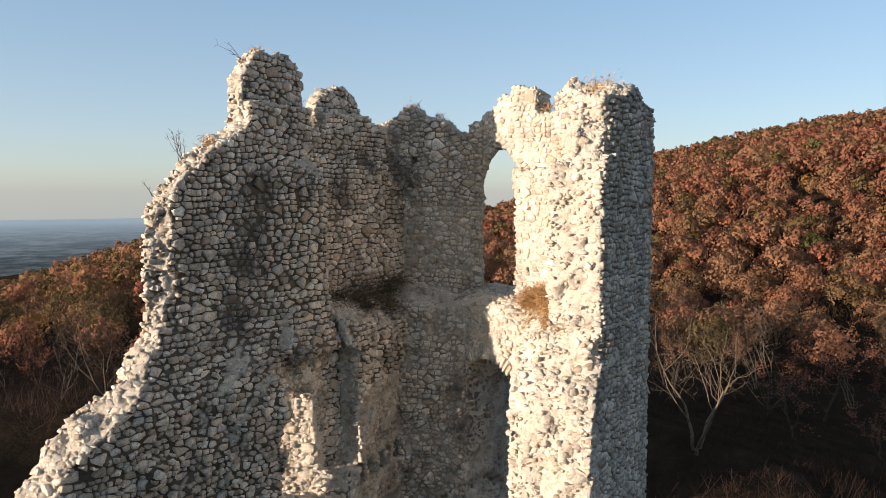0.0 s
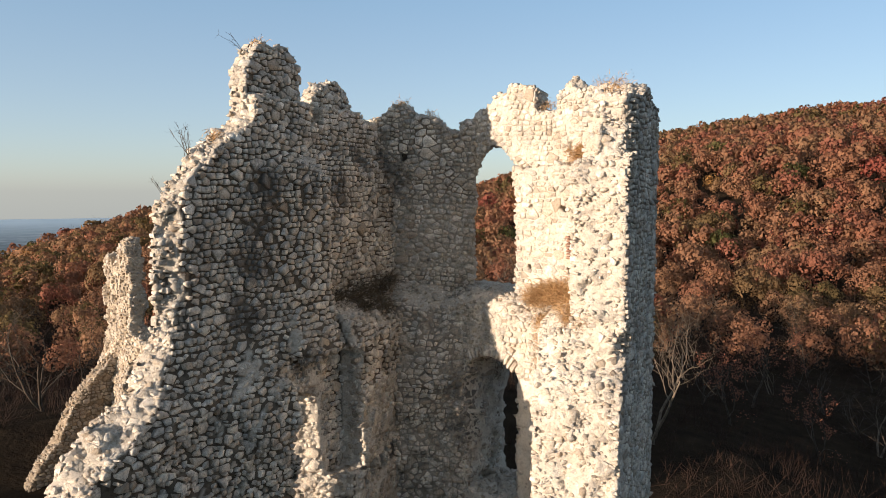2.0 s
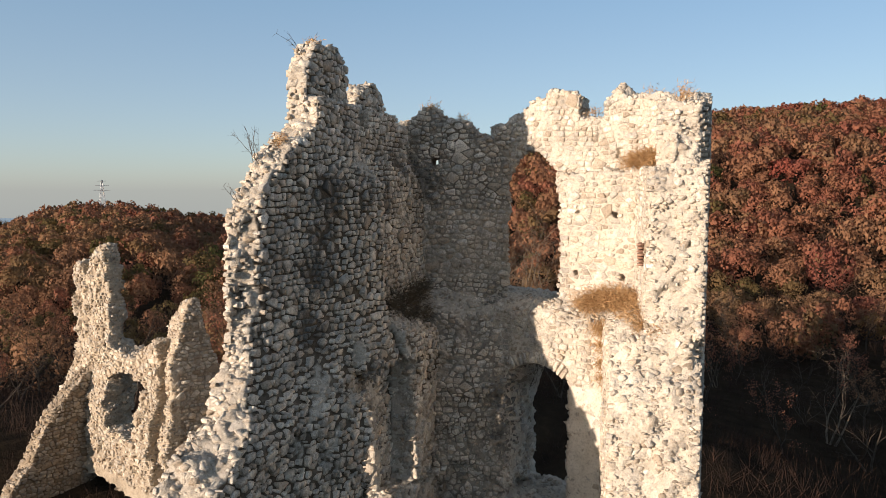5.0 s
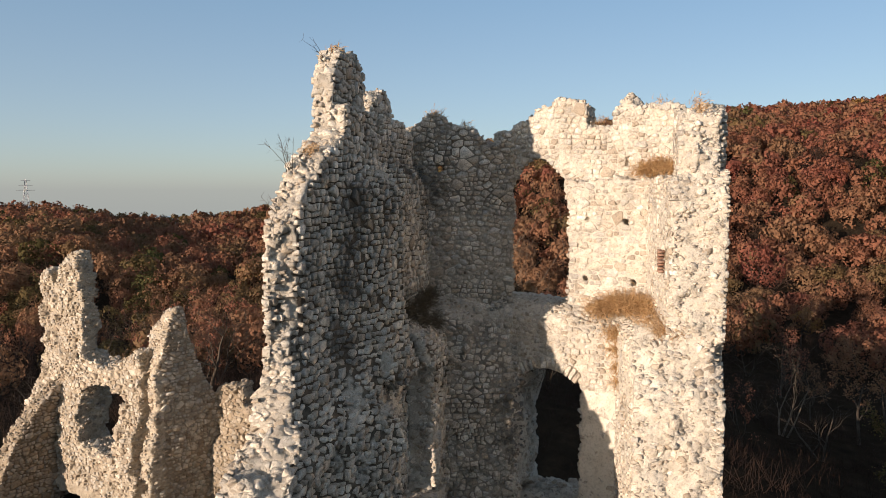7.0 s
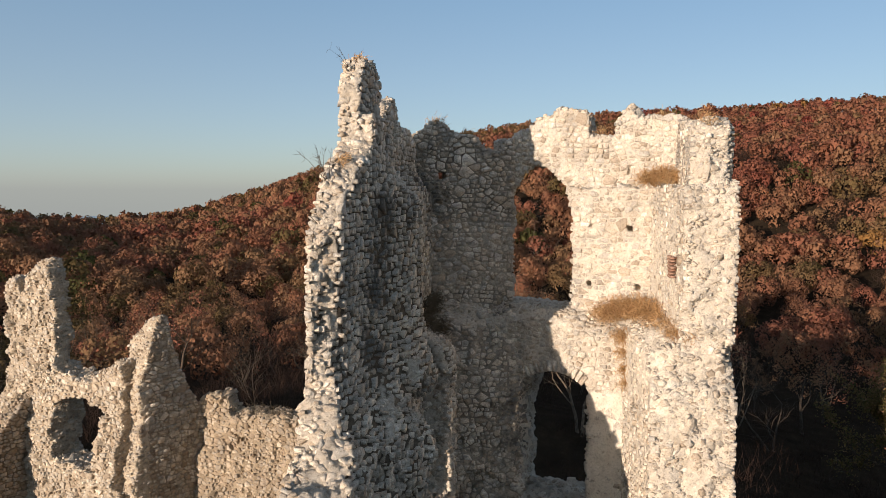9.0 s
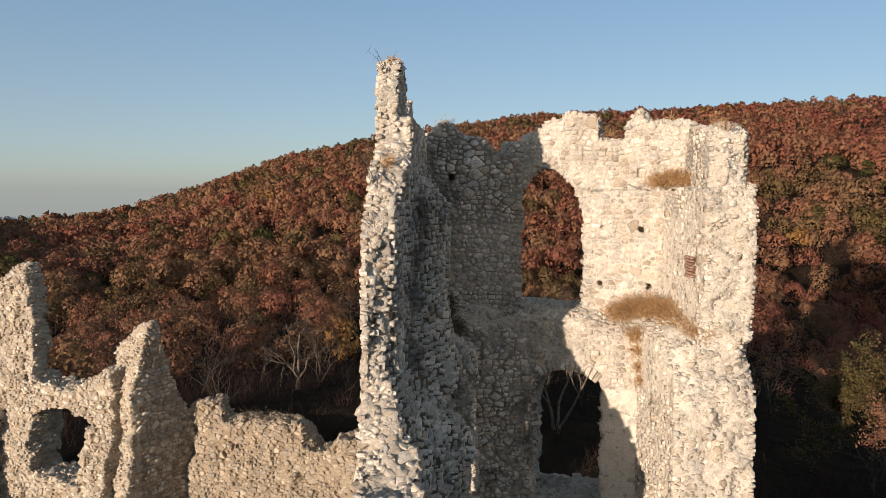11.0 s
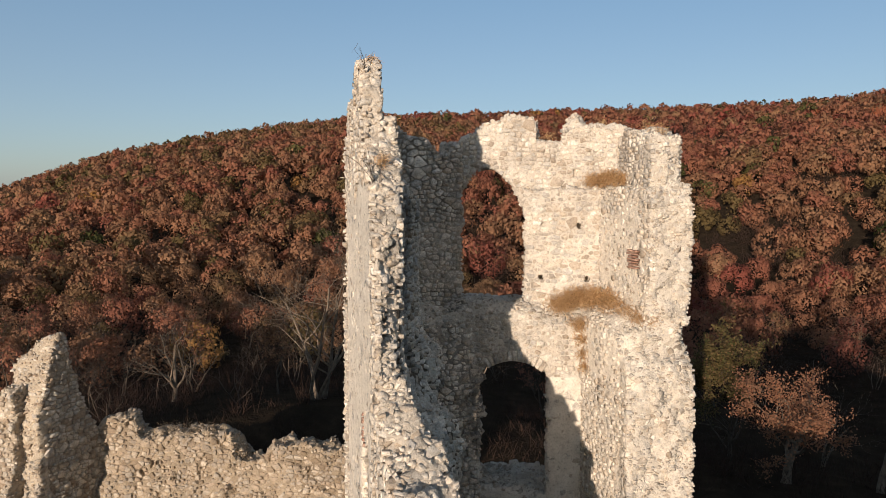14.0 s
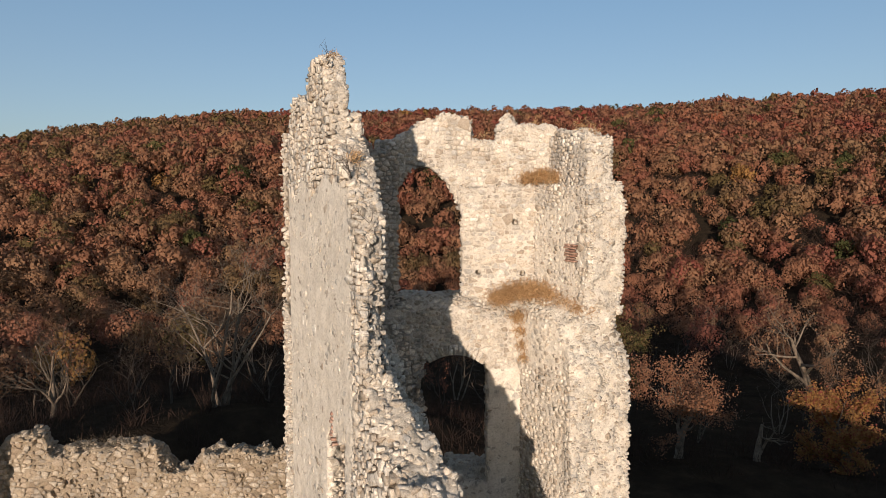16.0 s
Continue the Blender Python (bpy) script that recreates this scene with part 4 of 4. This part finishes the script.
# ---------------------------------------------------------------- brush, grass and twigs
def brush():
    """Low dark twiggy undergrowth round the hill."""
    rng = np.random.default_rng(303)
    n = 3600
    az, r = np.radians(rng.uniform(-45, 97, n)), 24 + 96 * rng.random(n) ** 0.8
    x, y = CX + r * np.sin(az), CY + r * np.cos(az)
    ok = (y > 27 + 0.55 * np.abs(x + 2)) | (x > 8.5)
    x, y = x[ok], y[ok]
    z = ground_height(x, y)
    V, T = [], []
    for a, b, c in zip(x, y, z):
        k = 26
        h = rng.uniform(0.6, 2.0)
        root = np.array([a, b, c - 0.1]) + rng.normal(0, 0.5, (k, 3)) * np.array([1, 1, 0])
        d = unit(rng.normal(0, 0.55, (k, 3)) + np.array([0, 0, 1.0]))
        side = unit(np.cross(d, rng.normal(0, 1, (k, 3)))) * 0.011
        tip = root + d * h * rng.uniform(0.5, 1.2, (k, 1))
        V.append(np.stack([root - side, root + side, tip + side * 0.5, tip - side * 0.5], 1).reshape(-1, 3))
        T.append(np.full(k * 4, rng.uniform(0.2, 0.5)))
    V, T = np.concatenate(V), np.concatenate(T)
    me = mesh_from("brush", V, np.arange(len(V)).reshape(-1, 4), None, BRUSH_BARK)
    tagged(new("brush", me), "brown leafless undergrowth covering the slope", "undergrowth", kind="stuff")


brush()


def straw_material():
    m, t, b = material("dry_grass", 0.85)
    g = t.nodes.new("ShaderNodeNewGeometry")
    t.links.new(ramp(t, g.outputs["Random Per Island"], [(0, (0.28, 0.155, 0.065)), (0.5, (0.43, 0.255, 0.12)), (1, (0.54, 0.37, 0.20))]), b.inputs["Base Color"])
    return m


STRAW = straw_material()
DARK_STRAW = bark_material("withered_moss", (0.15, 0.115, 0.075), (0.05, 0.042, 0.03))


def grass(label, frame_of, spots, seed, blades=900, length=0.4, mat=None, droop=0.6):
    """One patch of long dry blades; spots: u, v, z and radius on a wall's axes, leaning to -v."""
    rng = np.random.default_rng(seed)
    origin, direction = frame_of
    ex = unit(np.array([direction[0], direction[1], 0.0]))
    ev = np.array([-ex[1], ex[0], 0])
    base = np.array(wall_point(origin, direction, *spots[0][:3]))
    V = []
    for u, v, z, rad in spots:
        c = np.array(wall_point(origin, direction, u, v, z)) - base
        k = int(blades * rad / 0.5)
        root = c + rng.normal(0, rad * 0.5, (k, 1)) * ex + rng.normal(0, rad * 0.28, (k, 1)) * ev + rng.normal(0, rad * 0.3, (k, 1)) * np.array([0, 0, 1])
        d = unit(rng.normal(0, 0.55, (k, 3)) + np.array([0, 0, 0.55]) - ev * 0.5)
        L = length * rng.uniform(0.5, 1.3, (k, 1))
        side = unit(np.cross(d, rng.normal(0, 1, (k, 3)))) * 0.006
        mid = root + d * L * 0.55
        tip = mid + unit(d + np.array([0, 0, -droop]) - ev * 0.35) * L * 0.5
        V.append(np.stack([root - side, root + side, mid + side, mid - side], 1).reshape(-1, 3))
        V.append(np.stack([mid - side, mid + side, tip + side * 0.3, tip - side * 0.3], 1).reshape(-1, 3))
    V = np.concatenate(V)
    o = new("grass", mesh_from("grass", V, np.arange(len(V)).reshape(-1, 4), None, mat or STRAW))
    o.location = base
    return tagged(o, label, "grass", kind="stuff")


grass("tawny dry grass hanging over the ledge of the wall", EAST, [(3.5, -0.95, 16.85, 0.4), (4.0, -0.95, 17.05, 0.5), (4.5, -1.0, 17.1, 0.5), (5.0, -1.2, 17.05, 0.5), (5.4, -1.6, 16.85, 0.5), (5.8, -2.0, 16.75, 0.5), (6.1, -2.4, 16.7, 0.35)], 1, 1100, 0.3)
grass("tawny dry grass hanging down the inner wall", EAST, [(4.2, -1.35, 16.3, 0.35), (4.35, -1.4, 15.8, 0.32), (4.4, -1.45, 15.3, 0.28), (4.45, -1.5, 14.9, 0.22)], 2, 700, 0.3, None, 1.2)
grass("small tuft of dry grass on the upper ledge", EAST, [(4.5, -0.3, 20.95, 0.35), (5.0, -0.4, 21.05, 0.4), (5.5, -0.6, 21.0, 0.3)], 3, 900, 0.26)
grass("dark withered grass on the shaded ledge", WEST, [(5.2, -1.5, 16.7, 0.6), (6.0, -1.6, 16.75, 0.65), (6.9, -1.6, 16.8, 0.65), (7.8, -1.6, 16.85, 0.6), (8.4, -1.6, 17.0, 0.5), (6.4, -1.9, 16.4, 0.4), (7.4, -2.0, 16.3, 0.4)], 4, 320, 0.26, DARK_STRAW)
grass("short dry grass growing on the broken wall top", WEST, [(3.4, -0.35, 23.85, 0.3), (5.4, -0.4, 22.15, 0.3), (1.5, -0.4, 21.3, 0.25)], 5, 250, 0.2)
grass("short dry grass on the ragged wall head", NORTH, [(0.1, 0.3, 22.9, 0.3), (1.1, 0.3, 22.5, 0.25)], 6, 250, 0.2)
grass("short dry grass between the merlons", EAST, [(2.9, 0.25, 22.5, 0.35), (4.8, 0.2, 22.9, 0.3)], 7, 160, 0.15)
grass("short dry grass on the pier head", SOUTH, [(1.0, 0.7, 22.5, 0.4), (2.0, 0.7, 22.7, 0.4)], 8, 150, 0.15)


def dead_stalk(label, frame_of, u, v, z, seed, height=0.9, stems=6, lean=(0, 0)):
    rng = np.random.default_rng(seed)
    p0 = wall_point(*frame_of, u, v, z)
    thing = tagged(new("dead_shrub"), label, "shrub")
    thing.location = p0
    bits = []
    main = []
    for k in range(stems):
        way = np.array([lean[0] + rng.normal(0, 0.35), lean[1] + rng.normal(0, 0.35), 1.0])
        p, r = grow(rng, (rng.normal(0, 0.05), rng.normal(0, 0.05), -0.1), way, height * rng.uniform(0.6, 1.1), 0.008, 0.12, 0.02, 7)
        main.append(tube(p, r, 4))
        for _ in range(7):
            i = rng.integers(2, 7)
            q, rq = grow(rng, p[i], unit(p[i] - p[i - 1]) + rng.normal(0, 0.6, 3), height * rng.uniform(0.12, 0.3), 0.004, 0.2, 0, 4)
            bits.append(tube(q, rq, 3))
    for v_, q_ in main:
        new("stem", mesh_from("stem", v_, q_, None, DARK_BARK)).parent = thing
    v_, q_ = join(bits)
    o = tagged(new("twigs", mesh_from("twigs", v_, q_, None, DARK_BARK)), kind="stuff")
    o.parent = thing
    return thing


dead_stalk("thin dead stalk leaning from the turret top", WEST, 3.0, -0.2, 23.75, 1, 0.8, 2, (-1.1, -0.6))
dead_stalk("bare grey shrub on the sloping wall top", WEST, 0.9, -0.25, 20.9, 2, 0.85, 7, (-0.2, 0))
dead_stalk("small dead twig at the wall's broken edge", WEST, -0.1, -0.3, 20.0, 3, 0.6, 2, (-0.9, 0))
dead_stalk("small bare shrub behind the turret", WEST, 4.95, -0.4, 22.2, 4, 0.6, 4, (0.1, 0))
dead_stalk("thin dry weed between the merlons", EAST, 2.9, 0.3, 22.4, 5, 0.55, 3)
dead_stalk("thin dry weed on the pier head", SOUTH, 0.8, 0.7, 22.4, 6, 0.45, 3)


# ---------------------------------------------------------------- brick patches and the door arch
def flat_material(name, a, b_, scale=9):
    m, t, b = material(name, 0.9)
    co = coords(t)
    t.links.new(mix(t, 0.5, ramp(t, random_piece(t), [(0, a), (1, b_)]), ramp(t, noise_tex(t, co, scale, 6), [(0.3, (0.55, 0.5, 0.45)), (0.65, (1, 1, 1))]), "MULTIPLY"), b.inputs["Base Color"])
    bump(t, b, noise_tex(t, co, 18, 5), 0.7, 0.02)
    return m


BRICK = flat_material("old_brick", (0.37, 0.21, 0.15), (0.49, 0.33, 0.25))
BRICK_MESHES = [mesh_from("brick", q, STONE_QUADS, None, BRICK) for q in stone_shapes(4, 91)]
VOUSSOIR_MESHES = [mesh_from("voussoir", q, STONE_QUADS, None, LIMESTONE) for q in stone_shapes(6, 92)]


def set_pieces(name, meshes, wall, rows, seed):
    rng = np.random.default_rng(seed)
    for (u, v, z), size, turn in rows:
        o = new(name, meshes[int(rng.integers(0, len(meshes)))])
        o.parent = bpy.data.objects[wall]
        o.matrix_basis = pose(u, v, z, rng.normal(0, 2), turn[0], turn[1]) @ Matrix.Diagonal((*size, 1))


set_pieces("brick", BRICK_MESHES, "wall_south", [((0.55 + 0.3 * (k % 2) + 0.05 * (k % 3), 1.56, 18.3 + 0.085 * (k // 2)), (0.28, 0.16, 0.07), (0, 180)) for k in range(14)], 1)
set_pieces("brick", BRICK_MESHES, "wall_west", [((2.36 + 0.05 * (k % 3), -0.12, 14.3 + 0.11 * k), (0.15, 0.2, 0.08), (0, 180)) for k in range(8)], 2)
set_pieces("voussoir", VOUSSOIR_MESHES, "wall_east", [((2.0 + 1.6 * math.sin(radians(a)), -1.2, 13.5 + 1.6 * math.cos(radians(a))), (0.16, 0.34, 0.36), (a, 0)) for a in range(-36, 40, 6)], 3)
grass("reddish withered grass on the low wall", ((-7.79, 33.66), (0.646, -0.763)), [(2.2, 0.4, 11.55, 0.5), (3.0, 0.4, 11.6, 0.5), (3.8, 0.4, 11.6, 0.5)], 9, 260, 0.15, DARK_STRAW)
dead_stalk("dead pale creeper hanging in the doorway", EAST, 1.5, -0.5, 14.75, 7, 1.3, 6, (0.5, -1.2)).rotation_euler = (radians(150), 0, radians(20))


# ---------------------------------------------------------------- pylon on the far hill
def pylon(x, y, height):
    z = float(ground_height(x, y))
    thing = tagged(new("power_pylon"), "grey steel lattice power pylon on the wooded hilltop", "pylon")
    thing.location = (x, y, z)
    m, t, b = material("galvanised_steel", 0.5)
    b.inputs["Base Color"].default_value = (0.32, 0.33, 0.35, 1)
    b.inputs["Metallic"].default_value = 0.7
    w = height * 0.09

    def bar(name, p, q, r):
        v, f = tube([p, q], [r, r], 4)
        o = new(name, mesh_from(name, v, f, None, m))
        o.parent = thing
    for sx in (-1, 1):
        for sy in (-1, 1):
            bar("leg", (sx * w, sy * w, 0), (sx * 0.25, sy * 0.25, height), 0.11)
    for k in range(9):
        a, c = k / 9, (k + 1) / 9
        wa, wc = w * (1 - a) + 0.25 * a, w * (1 - c) + 0.25 * c
        for sy in (-1, 1):
            bar("brace", (-wa, sy * wa, height * a), (wc, sy * wc, height * c), 0.06)
            bar("brace", (wa, sy * wa, height * a), (-wc, sy * wc, height * c), 0.06)
    for hz, half in ((0.74, 4.0), (0.86, 3.2), (0.97, 2.0)):
        bar("crossarm", (-half, 0, height * hz), (half, 0, height * hz), 0.12)


pylon(CX + 395 * math.sin(radians(-12.3)), CY + 395 * math.cos(radians(-12.3)), 20.0)
